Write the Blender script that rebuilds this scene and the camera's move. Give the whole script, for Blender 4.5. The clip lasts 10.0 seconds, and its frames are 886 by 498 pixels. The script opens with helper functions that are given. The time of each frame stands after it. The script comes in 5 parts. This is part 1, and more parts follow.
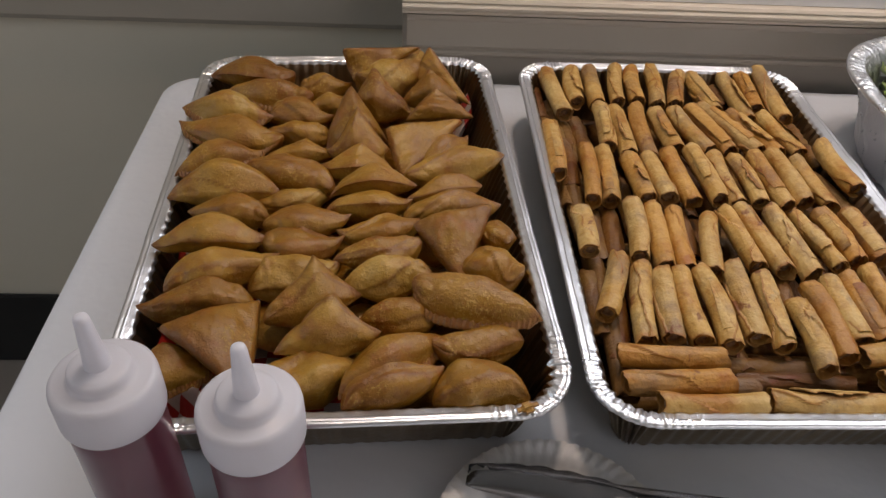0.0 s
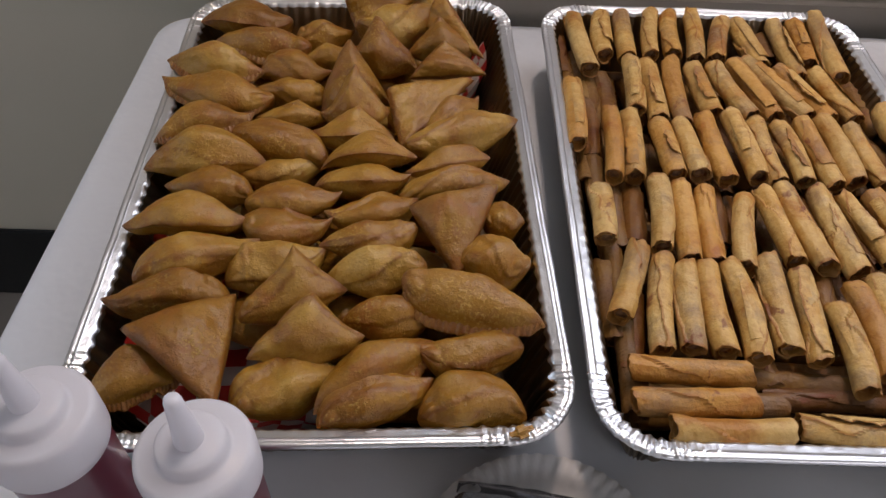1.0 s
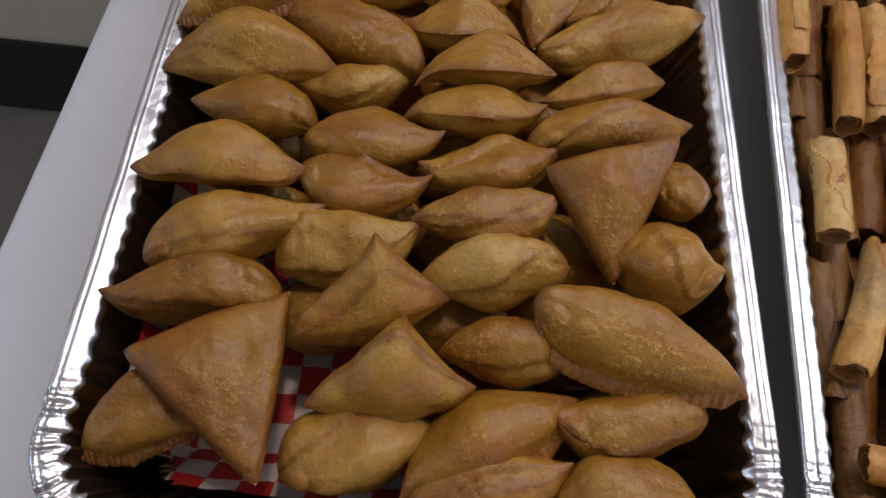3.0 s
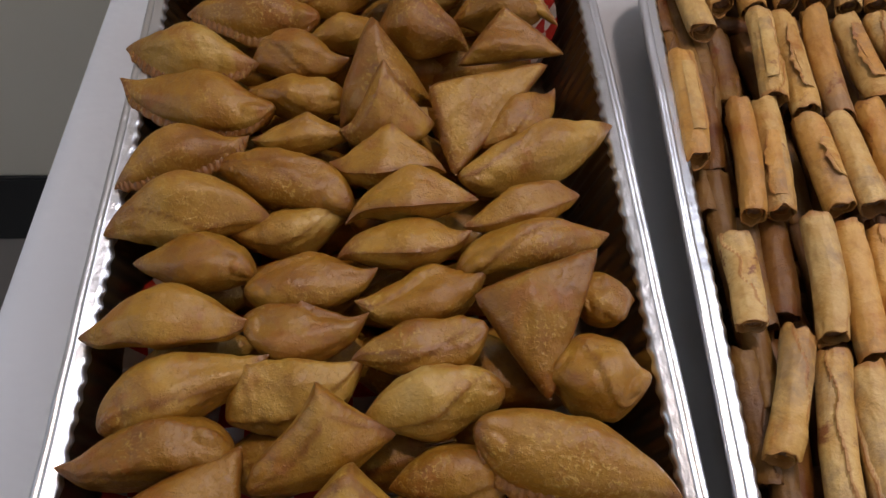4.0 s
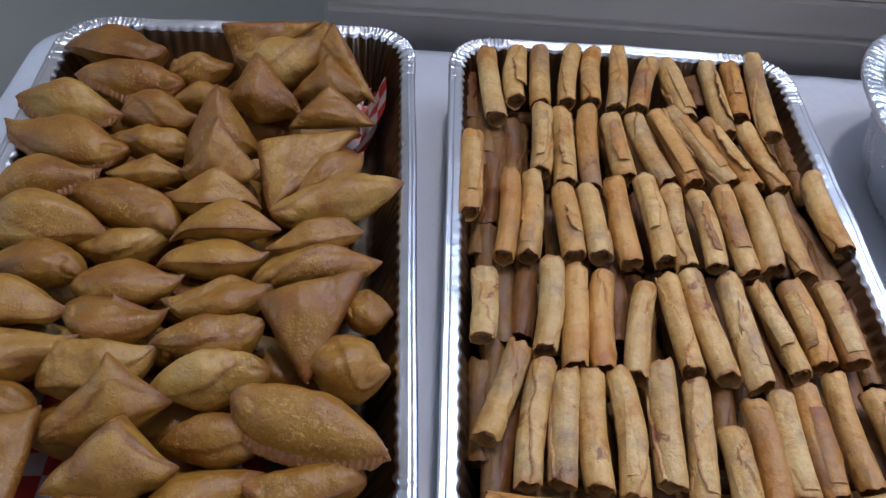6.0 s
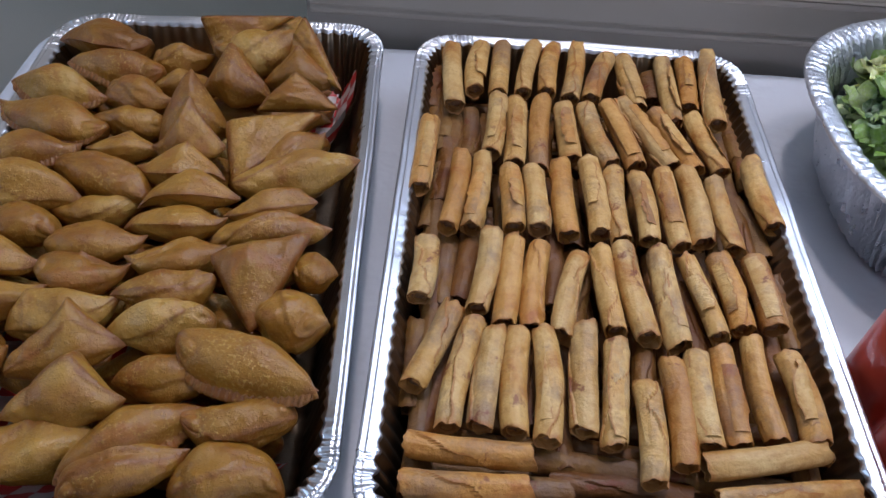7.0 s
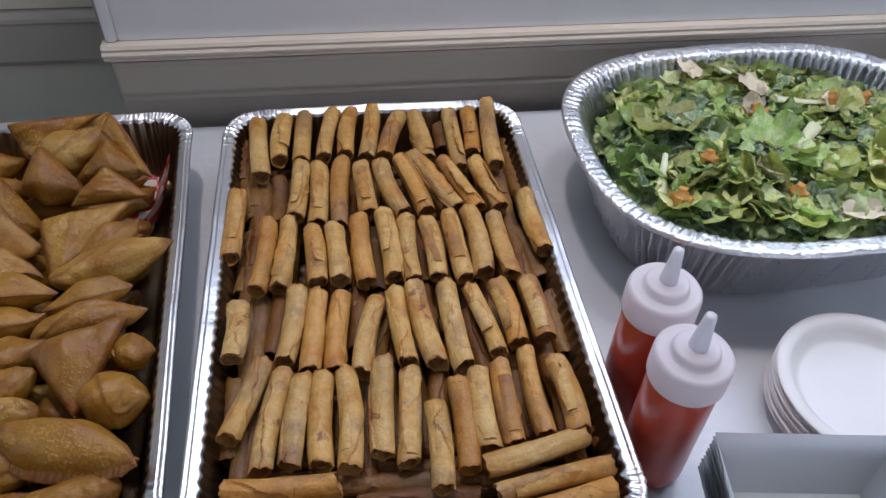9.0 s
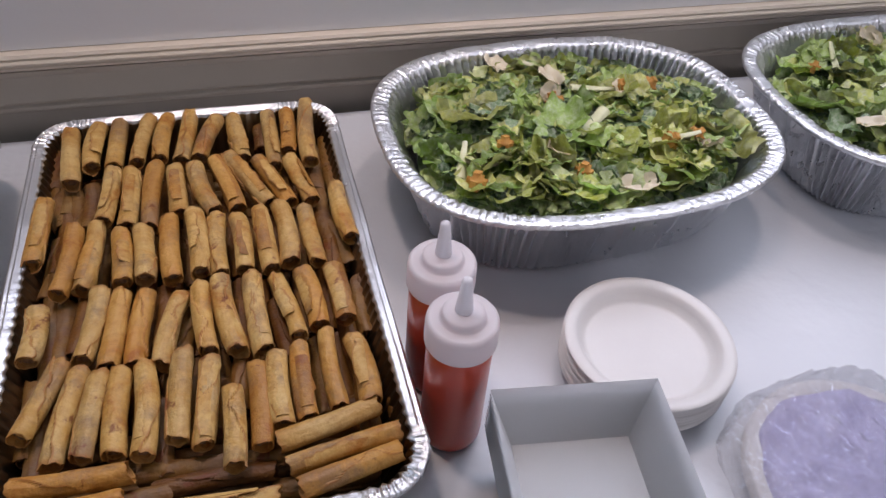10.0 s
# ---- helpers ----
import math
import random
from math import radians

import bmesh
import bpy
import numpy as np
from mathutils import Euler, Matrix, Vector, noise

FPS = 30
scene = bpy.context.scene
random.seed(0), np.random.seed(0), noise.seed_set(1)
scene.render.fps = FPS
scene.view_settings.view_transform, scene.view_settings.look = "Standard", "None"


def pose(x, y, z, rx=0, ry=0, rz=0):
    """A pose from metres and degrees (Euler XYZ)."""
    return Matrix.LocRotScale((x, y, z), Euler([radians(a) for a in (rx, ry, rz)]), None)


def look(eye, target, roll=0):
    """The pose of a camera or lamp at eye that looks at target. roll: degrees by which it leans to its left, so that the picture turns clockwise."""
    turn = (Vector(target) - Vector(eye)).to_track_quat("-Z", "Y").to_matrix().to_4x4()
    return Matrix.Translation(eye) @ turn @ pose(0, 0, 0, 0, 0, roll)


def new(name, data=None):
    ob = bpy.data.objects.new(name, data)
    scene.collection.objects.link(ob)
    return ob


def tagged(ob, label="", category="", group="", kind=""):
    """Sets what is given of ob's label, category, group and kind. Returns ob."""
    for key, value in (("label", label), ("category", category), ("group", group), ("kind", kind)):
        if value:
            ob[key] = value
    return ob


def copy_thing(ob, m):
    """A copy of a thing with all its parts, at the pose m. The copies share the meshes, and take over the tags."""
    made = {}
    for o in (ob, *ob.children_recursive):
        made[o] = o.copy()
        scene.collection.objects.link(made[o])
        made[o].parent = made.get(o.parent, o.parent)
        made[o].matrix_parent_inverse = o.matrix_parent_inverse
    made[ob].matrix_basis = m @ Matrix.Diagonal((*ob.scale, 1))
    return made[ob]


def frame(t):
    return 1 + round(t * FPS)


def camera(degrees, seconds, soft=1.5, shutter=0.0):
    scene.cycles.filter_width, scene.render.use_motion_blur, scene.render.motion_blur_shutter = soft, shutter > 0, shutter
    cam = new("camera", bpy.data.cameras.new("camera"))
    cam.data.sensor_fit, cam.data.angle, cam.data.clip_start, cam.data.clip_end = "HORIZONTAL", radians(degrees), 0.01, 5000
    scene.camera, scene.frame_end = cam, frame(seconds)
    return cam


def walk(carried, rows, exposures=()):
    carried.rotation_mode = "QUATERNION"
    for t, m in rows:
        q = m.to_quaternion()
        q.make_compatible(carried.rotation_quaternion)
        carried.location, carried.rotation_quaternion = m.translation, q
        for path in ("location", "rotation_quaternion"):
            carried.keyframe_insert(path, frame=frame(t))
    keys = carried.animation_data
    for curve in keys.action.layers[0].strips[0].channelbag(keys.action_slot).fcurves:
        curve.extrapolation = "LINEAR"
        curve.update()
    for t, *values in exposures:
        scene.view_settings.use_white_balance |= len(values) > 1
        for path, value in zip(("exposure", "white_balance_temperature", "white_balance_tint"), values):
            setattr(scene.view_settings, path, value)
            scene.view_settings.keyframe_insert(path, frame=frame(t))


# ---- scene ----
cam = camera(60.8, 10.0)
PATH = [
    (0, (-0.026, 0.045, 1.244), (0.082, 1.564, -0.052), 3.5),
    (0.5, (-0.025, 0.082, 1.235), (0.019, 1.511, -0.165), 2.7),
    (1, (0.005, 0.128, 1.244), (0.021, 1.492, -0.219), 2.3),
    (1.5, (-0.001, 0.158, 1.221), (-0.042, 1.416, -0.333), 0.9),
    (2, (-0.017, 0.193, 1.181), (-0.081, 1.345, -0.452), 3.9),
    (2.2, (-0.03, 0.223, 1.166), (-0.091, 1.337, -0.494), 4.6),
    (3.3, (-0.049, 0.342, 1.17), (-0.147, 1.232, -0.618), 0.0),
    (3.5, (-0.044, 0.349, 1.178), (-0.145, 1.277, -0.591), -1.4),
    (4, (-0.026, 0.345, 1.204), (-0.063, 1.404, -0.492), -1.9),
    (4.5, (-0.004, 0.329, 1.215), (0.049, 1.458, -0.436), 0.8),
    (5, (0.012, 0.313, 1.227), (0.094, 1.493, -0.386), 2.8),
    (5.5, (0.048, 0.281, 1.245), (0.14, 1.522, -0.32), 5.1),
    (6, (0.087, 0.244, 1.256), (0.151, 1.538, -0.268), 5.5),
    (7.5, (0.174, 0.165, 1.26), (0.134, 1.516, -0.213), 2.8),
    (8, (0.192, 0.149, 1.262), (0.154, 1.509, -0.205), 2.4),
    (8.5, (0.222, 0.153, 1.28), (0.306, 1.538, -0.159), 1.6),
    (9, (0.236, 0.143, 1.325), (0.47, 1.546, -0.08), 2.7),
    (9.5, (0.262, 0.11, 1.343), (0.639, 1.506, -0.039), 5.0),
    (10, (0.327, 0.084, 1.335), (0.789, 1.467, -0.034), 5.1),
]
walk(cam, [(t, look(eye, target, roll)) for t, eye, target, roll in PATH],
     exposures=[(0.0, 0.03, 7900, 25), (1.0, 0.06, 7500, 27), (1.5, 0.08, 7200, 28), (2.0, 0.02, 6900, 29), (3.7, 0.08, 7400, 28), (4.5, 0.15, 6900, 27), (5.5, 0.22, 5800, 24), (6.0, 0.18, 5700, 25), (7.5, 0.18, 6200, 26), (8.5, 0.07, 6800, 28), (9.0, -0.02, 6400, 24), (9.5, -0.06, 6600, 26), (10.0, -0.12, 7100, 31)])

# ---- light ----
TABLE = 0.764
world = bpy.data.worlds.new("room_air")
world.use_nodes = True
wn = world.node_tree
sky = wn.nodes.new("ShaderNodeTexSky")
sky.sky_type, sky.sun_disc = "NISHITA", False
sky.sun_elevation, sky.sun_rotation = radians(45), radians(200)
wn.links.new(sky.outputs[0], wn.nodes["Background"].inputs[0])
wn.nodes["Background"].inputs[1].default_value = 0.12
scene.world = world


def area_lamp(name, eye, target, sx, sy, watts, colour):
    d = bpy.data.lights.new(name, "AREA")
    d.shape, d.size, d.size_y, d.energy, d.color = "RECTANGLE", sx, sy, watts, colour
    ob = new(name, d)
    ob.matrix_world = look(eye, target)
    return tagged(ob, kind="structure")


# unseen fill lamps added for the room's cool daylight, south and west
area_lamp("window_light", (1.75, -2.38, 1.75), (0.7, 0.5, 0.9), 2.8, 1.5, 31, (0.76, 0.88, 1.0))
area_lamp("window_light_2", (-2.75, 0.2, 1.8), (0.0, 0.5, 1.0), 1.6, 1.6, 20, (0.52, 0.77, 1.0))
# daylight of the high window in the wall behind the buffet
area_lamp("window_light_3", (0.85, 1.10, 1.80), (0.60, 0.20, 0.75), 2.1, 0.95, 22, (0.70, 0.86, 1.0))
# two recessed ceiling downlights over the back of the buffet
def downlight(name, x, y, watts, colour, cone):
    d = bpy.data.lights.new(name, "SPOT")
    d.energy, d.color, d.shadow_soft_size, d.spot_size, d.spot_blend = watts, colour, 0.07, radians(cone), 1.0
    ob = new(name, d)
    ob.matrix_world = look((x, y, 2.70), (x, y - 0.02, 0.0))
    return tagged(ob, kind="structure")


downlight("downlight_light", 0.14, 0.86, 36, (1.0, 0.92, 0.82), 66)
downlight("downlight_light_2", 0.82, 0.90, 22, (1.0, 0.93, 0.85), 48)


# ---- materials ----
def ramp(nt, stops, src):
    r = nt.nodes.new("ShaderNodeValToRGB")
    els = r.color_ramp.elements
    els[0].position, els[0].color = stops[0][0], (*stops[0][1], 1)
    els[1].position, els[1].color = stops[-1][0], (*stops[-1][1], 1)
    for p, c in stops[1:-1]:
        e = els.new(p)
        e.color = (*c, 1)
    nt.links.new(src, r.inputs[0])
    return r.outputs[0]


def noise_tex(nt, vec, scale, detail=4, rough=0.55, distortion=0.0):
    n = nt.nodes.new("ShaderNodeTexNoise")
    n.inputs["Scale"].default_value, n.inputs["Detail"].default_value = scale, detail
    n.inputs["Roughness"].default_value, n.inputs["Distortion"].default_value = rough, distortion
    if vec is not None:
        nt.links.new(vec, n.inputs["Vector"])
    return n.outputs["Fac"]


def coords(nt, offset=True):
    """Object coordinates, shifted at random from object to object."""
    tc = nt.nodes.new("ShaderNodeTexCoord")
    if not offset:
        return tc.outputs["Object"]
    oi = nt.nodes.new("ShaderNodeObjectInfo")
    mul = nt.nodes.new("ShaderNodeVectorMath")
    mul.operation = "MULTIPLY_ADD"
    comb = nt.nodes.new("ShaderNodeCombineXYZ")
    for i in range(3):
        nt.links.new(oi.outputs["Random"], comb.inputs[i])
    mul.inputs[1].default_value = (3.7, 5.1, 7.3)
    nt.links.new(comb.outputs[0], mul.inputs[0])
    nt.links.new(tc.outputs["Object"], mul.inputs[2])
    return mul.outputs[0]


def mix(nt, fac, a, b, mode="MIX"):
    m = nt.nodes.new("ShaderNodeMix")
    m.data_type, m.blend_type = "RGBA", mode
    for sock, v in ((m.inputs[0], fac), (m.inputs[6], a), (m.inputs[7], b)):
        if isinstance(v, (float, int)):
            sock.default_value = v
        elif isinstance(v, tuple):
            sock.default_value = (*v, 1)
        else:
            nt.links.new(v, sock)
    return m.outputs[2]


def bump(nt, bsdf, height, strength, distance, prev=None):
    b = nt.nodes.new("ShaderNodeBump")
    b.inputs["Strength"].default_value, b.inputs["Distance"].default_value = strength, distance
    nt.links.new(height, b.inputs["Height"])
    if prev is not None:
        nt.links.new(prev, b.inputs["Normal"])
    nt.links.new(b.outputs[0], bsdf.inputs["Normal"])
    return b.outputs[0]


def material(name, colour=(0.8, 0.8, 0.8), rough=0.5, metal=0.0):
    m = bpy.data.materials.new(name)
    m.use_nodes = True
    b = m.node_tree.nodes["Principled BSDF"]
    b.inputs["Base Color"].default_value = (*colour, 1)
    b.inputs["Roughness"].default_value, b.inputs["Metallic"].default_value = rough, metal
    return m, m.node_tree, b


def mottled(name, c1, c2, scale, rough=0.5, bump_scale=None, bump_d=0.0005, metal=0.0):
    m, nt, b = material(name, c1, rough, metal)
    v = coords(nt, False)
    nt.links.new(ramp(nt, [(0.3, c1), (0.7, c2)], noise_tex(nt, v, scale)), b.inputs["Base Color"])
    if bump_scale:
        bump(nt, b, noise_tex(nt, v, bump_scale), 0.6, bump_d)
    return m


def foil_material(name, crumple, dull=0.0, scale=60, colour=(0.86, 0.87, 0.89)):
    m, nt, b = material(name, colour, 0.24, 1.0)
    v = coords(nt, False)
    n1 = noise_tex(nt, v, scale, 4, 0.65)
    rr = nt.nodes.new("ShaderNodeMapRange")
    rr.inputs[3].default_value, rr.inputs[4].default_value = 0.17 + dull, 0.37 + dull
    nt.links.new(noise_tex(nt, v, 35, 4), rr.inputs[0])
    nt.links.new(rr.outputs[0], b.inputs["Roughness"])
    p = bump(nt, b, n1, 0.5, 0.0016 * crumple)
    bump(nt, b, noise_tex(nt, v, 420, 2), 0.4, 0.0003 * crumple, p)
    return m


def pastry_material():
    """Deep-fried dough: olive-gold faces, orange-brown pinched edges, blisters and fine grain."""
    m, nt, b = material("fried_pastry", rough=0.46)
    v = coords(nt)
    oi = nt.nodes.new("ShaderNodeObjectInfo")
    base = ramp(nt, [(0.28, (0.180, 0.060, 0.006)), (0.42, (0.285, 0.120, 0.011)), (0.56, (0.360, 0.176, 0.020)), (0.74, (0.45, 0.260, 0.055))],
                noise_tex(nt, v, 19, 6, 0.62, 0.5))
    own = ramp(nt, [(0.0, (0.74, 0.66, 0.52)), (0.3, (0.92, 0.86, 0.74)), (0.62, (1.0, 0.98, 0.95)), (1.0, (1.12, 1.24, 1.75))], oi.outputs["Random"])
    c = mix(nt, 1.0, base, own, "MULTIPLY")
    # pinched edges and tips fry browner
    at = nt.nodes.new("ShaderNodeAttribute")
    at.attribute_name = "pinch"
    add = nt.nodes.new("ShaderNodeMath")
    add.operation = "MULTIPLY_ADD"
    nt.links.new(noise_tex(nt, v, 45, 4, 0.6), add.inputs[0])
    add.inputs[1].default_value = 0.9
    nt.links.new(at.outputs["Fac"], add.inputs[2])
    brown = ramp(nt, [(0.58, (0, 0, 0)), (1.05, (1, 1, 1))], add.outputs[0])
    c = mix(nt, brown, c, mix(nt, 0.8, c, (0.20, 0.066, 0.008)))
    spots = ramp(nt, [(0.57, (0, 0, 0)), (0.64, (1, 1, 1))], noise_tex(nt, v, 34, 3))
    c = mix(nt, spots, c, mix(nt, 0.55, c, (0.27, 0.082, 0.009)))
    pores = ramp(nt, [(0.34, (0.86, 0.82, 0.75)), (0.47, (1, 1, 1)), (0.68, (1.05, 1.05, 1.05))], noise_tex(nt, v, 230, 4, 0.65))
    c = mix(nt, 1.0, c, pores, "MULTIPLY")
    blister = ramp(nt, [(0.53, (0, 0, 0)), (0.66, (1, 1, 1))], noise_tex(nt, v, 420, 3, 0.6))
    zone = ramp(nt, [(0.50, (0, 0, 0)), (0.62, (1, 1, 1))], noise_tex(nt, v, 26, 2))
    c = mix(nt, mix(nt, 1.0, blister, zone, "MULTIPLY"), c, mix(nt, 0.45, c, (0.66, 0.42, 0.10)))
    nt.links.new(c, b.inputs["Base Color"])
    rr = nt.nodes.new("ShaderNodeMapRange")
    rr.inputs[3].default_value, rr.inputs[4].default_value = 0.30, 0.50
    nt.links.new(noise_tex(nt, v, 60, 4), rr.inputs[0])
    nt.links.new(rr.outputs[0], b.inputs["Roughness"])
    p = bump(nt, b, noise_tex(nt, v, 46, 4, 0.55), 0.75, 0.0040)
    p = bump(nt, b, blister, 0.5, 0.0005, p)
    bump(nt, b, noise_tex(nt, v, 260, 4, 0.65), 0.65, 0.0009, p)
    b.inputs["Subsurface Weight"].default_value = 0.08
    b.inputs["Subsurface Radius"].default_value = (0.008, 0.0032, 0.0010)
    return m


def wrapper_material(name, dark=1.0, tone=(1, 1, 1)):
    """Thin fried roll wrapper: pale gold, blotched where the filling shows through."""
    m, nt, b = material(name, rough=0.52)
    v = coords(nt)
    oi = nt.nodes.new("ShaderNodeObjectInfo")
    # dark scales the gold down, putting shade into the lower rolls' colour
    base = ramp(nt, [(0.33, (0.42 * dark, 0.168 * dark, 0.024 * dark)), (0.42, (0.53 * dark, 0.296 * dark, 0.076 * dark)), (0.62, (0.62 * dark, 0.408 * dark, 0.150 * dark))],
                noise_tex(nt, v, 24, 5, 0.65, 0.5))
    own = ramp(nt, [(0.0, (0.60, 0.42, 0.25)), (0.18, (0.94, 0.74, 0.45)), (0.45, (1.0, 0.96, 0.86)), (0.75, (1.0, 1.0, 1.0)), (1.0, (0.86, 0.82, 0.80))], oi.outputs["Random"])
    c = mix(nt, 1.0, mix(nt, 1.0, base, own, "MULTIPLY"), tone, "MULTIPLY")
    c = mix(nt, 1.0, c, ramp(nt, [(0.34, (0.80, 0.72, 0.62)), (0.5, (0.95, 0.94, 0.92)), (0.66, (1.0, 1.0, 1.02))], noise_tex(nt, v, 140, 5, 0.7)), "MULTIPLY")
    patch = noise_tex(nt, v, 20, 3, 0.6)
    speck = noise_tex(nt, v, 240, 4, 0.75)
    both = nt.nodes.new("ShaderNodeMath")
    both.operation = "MULTIPLY_ADD"
    nt.links.new(speck, both.inputs[0])
    both.inputs[1].default_value = 0.35
    nt.links.new(patch, both.inputs[2])
    grey = ramp(nt, [(0.68, (0, 0, 0)), (0.85, (1, 1, 1))], both.outputs[0])
    c = mix(nt, grey, c, mix(nt, 0.60, c, (0.17, 0.095, 0.058)))
    at = nt.nodes.new("ShaderNodeAttribute")
    at.attribute_name = "pinch"
    add = nt.nodes.new("ShaderNodeMath")
    add.operation = "MULTIPLY_ADD"
    nt.links.new(noise_tex(nt, v, 60, 3, 0.6), add.inputs[0])
    add.inputs[1].default_value = 0.9
    nt.links.new(at.outputs["Fac"], add.inputs[2])
    crisped = ramp(nt, [(0.75, (0, 0, 0)), (1.4, (1, 1, 1))], add.outputs[0])
    c = mix(nt, crisped, c, mix(nt, 0.7, c, (0.34 * dark, 0.12 * dark, 0.018 * dark)))
    burn = ramp(nt, [(0.625, (0, 0, 0)), (0.67, (1, 1, 1))], noise_tex(nt, v, 30, 5, 0.7, 0.3))
    c = mix(nt, burn, c, mix(nt, 0.8, c, (0.17, 0.034, 0.006)))
    nt.links.new(c, b.inputs["Base Color"])
    p = bump(nt, b, noise_tex(nt, v, 65, 3, 0.5, 0.6), 0.6, 0.0040)
    bump(nt, b, noise_tex(nt, v, 300, 4, 0.65), 0.7, 0.0009, p)
    return m


def checker_paper_material():
    """Greasy deli paper with a printed red check."""
    m, nt, b = material("check_paper", rough=0.45)
    tc = nt.nodes.new("ShaderNodeTexCoord")
    ch = nt.nodes.new("ShaderNodeTexChecker")
    ch.inputs["Scale"].default_value = 1.0
    ch.inputs["Color1"].default_value, ch.inputs["Color2"].default_value = (0.55, 0.028, 0.02, 1), (0.66, 0.60, 0.56, 1)
    nt.links.new(tc.outputs["UV"], ch.inputs["Vector"])
    v = coords(nt, False)
    c = mix(nt, ramp(nt, [(0.4, (0, 0, 0)), (0.7, (0.55, 0.55, 0.55))], noise_tex(nt, v, 16)), ch.outputs["Color"], (0.36, 0.20, 0.13), "MULTIPLY")
    nt.links.new(c, b.inputs["Base Color"])
    bump(nt, b, noise_tex(nt, v, 50, 4), 0.6, 0.003)
    return m


def plastic(name, colour, rough, transmission=0.0, ior=1.45, sss=0.0):
    m, nt, b = material(name, colour, rough)
    b.inputs["Transmission Weight"].default_value, b.inputs["IOR"].default_value = transmission, ior
    b.inputs["Subsurface Weight"].default_value = sss
    b.inputs["Subsurface Radius"].default_value = (0.01, 0.008, 0.006)
    v = coords(nt, False)
    bump(nt, b, noise_tex(nt, v, 40, 3), 0.25, 0.0006)
    return m


def sauce_material(name, c1, c2):
    m, nt, b = material(name, c1, 0.32)
    v = coords(nt, False)
    nt.links.new(ramp(nt, [(0.3, c1), (0.7, c2)], noise_tex(nt, v, 25, 3)), b.inputs["Base Color"])
    b.inputs["Subsurface Weight"].default_value = 0.25
    b.inputs["Subsurface Radius"].default_value = (0.012, 0.004, 0.003)
    b.inputs["Coat Weight"].default_value, b.inputs["Coat Roughness"].default_value = 0.5, 0.25
    return m


def leaf_material(name, c1, c2, c3):
    m, nt, b = material(name, c1, 0.38)
    gi = nt.nodes.new("ShaderNodeNewGeometry")
    v = coords(nt, True)
    island = ramp(nt, [(0.0, c1), (0.55, c2), (1.0, c3)], gi.outputs["Random Per Island"])
    veins = ramp(nt, [(0.35, (0.84, 0.86, 0.80)), (0.7, (1.2, 1.18, 1.16))], noise_tex(nt, v, 130, 4, 0.6, 1.2))
    c = mix(nt, 1.0, island, veins, "MULTIPLY")
    dress = ramp(nt, [(0.44, (0, 0, 0)), (0.62, (1, 1, 1))], noise_tex(nt, v, 120, 5, 0.75))
    c = mix(nt, dress, c, mix(nt, 0.46, c, (0.80, 0.82, 0.72)))
    nt.links.new(c, b.inputs["Base Color"])
    bump(nt, b, noise_tex(nt, v, 240, 3), 0.5, 0.0009)
    thin = nt.nodes.new("ShaderNodeBsdfTranslucent")
    nt.links.new(c, thin.inputs["Color"])
    both = nt.nodes.new("ShaderNodeMixShader")
    both.inputs[0].default_value = 0.15
    nt.links.new(b.outputs[0], both.inputs[1])
    nt.links.new(thin.outputs[0], both.inputs[2])
    nt.links.new(both.outputs[0], nt.nodes["Material Output"].inputs["Surface"])
    return m


FOIL = foil_material("pan_foil", 1.0, 0.04, 60, (0.76, 0.77, 0.79))
# pan insides: dim reflections and shade put into the foil's colour
FOIL_SHADED = foil_material("shaded_pan_foil", 1.0, 0.05, 60, (0.26, 0.20, 0.135))
FOIL_BOWL = foil_material("roaster_foil", 2.6, 0.03, 150, (0.76, 0.77, 0.79))
PASTRY = pastry_material()
WRAPPER = wrapper_material("roll_wrapper")
# rolls underneath: oily brown, darkened further for the shade between rolls
WRAPPER_OILY_SHADED = wrapper_material("oily_shaded_roll_wrapper", 0.42, (1.0, 0.80, 0.52))
FILLING = mottled("meat_filling", (0.12, 0.05, 0.022), (0.34, 0.19, 0.10), 260, 0.5, 300, 0.001)
CHECK = checker_paper_material()
CLOTH = mottled("plastic_tablecloth", (0.64, 0.675, 0.72), (0.69, 0.72, 0.76), 3, 0.30, 11, 0.007)
WALL_PALE = mottled("pale_wall_paint", (0.82, 0.74, 0.60), (0.86, 0.78, 0.64), 2.5, 0.6, 240, 0.0004)
WALL_TAUPE = mottled("taupe_wall_paint", (0.40, 0.35, 0.295), (0.44, 0.39, 0.33), 2.5, 0.5, 240, 0.0004)
WALL_BEIGE = mottled("beige_wall_paint", (0.72, 0.63, 0.51), (0.77, 0.68, 0.55), 2.5, 0.5, 240, 0.0004)
TRIM_TAUPE = mottled("taupe_trim_paint", (0.49, 0.43, 0.355), (0.53, 0.47, 0.395), 4, 0.4, 120, 0.0004)
TRIM_BEIGE = mottled("beige_sill_paint", (0.68, 0.60, 0.49), (0.73, 0.645, 0.54), 6, 0.4, 120, 0.0004)
PANEL_WHITE = mottled("white_panel_paint", (0.78, 0.785, 0.80), (0.82, 0.825, 0.835), 2, 0.5, 160, 0.0003)
BASE_BLACK = mottled("black_rubber_base", (0.012, 0.012, 0.013), (0.02, 0.02, 0.02), 8, 0.5, 90, 0.0004)
WALL_DIM = mottled("cream_wall_paint", (0.60, 0.56, 0.50), (0.64, 0.60, 0.54), 2.5, 0.6, 240, 0.0004)
FLOOR = mottled("brown_floor_vinyl", (0.15, 0.135, 0.12), (0.20, 0.18, 0.16), 6, 0.45, 60, 0.0005)
CEILING = mottled("white_ceiling_paint", (0.76, 0.77, 0.77), (0.80, 0.80, 0.80), 2, 0.8, 90, 0.001)
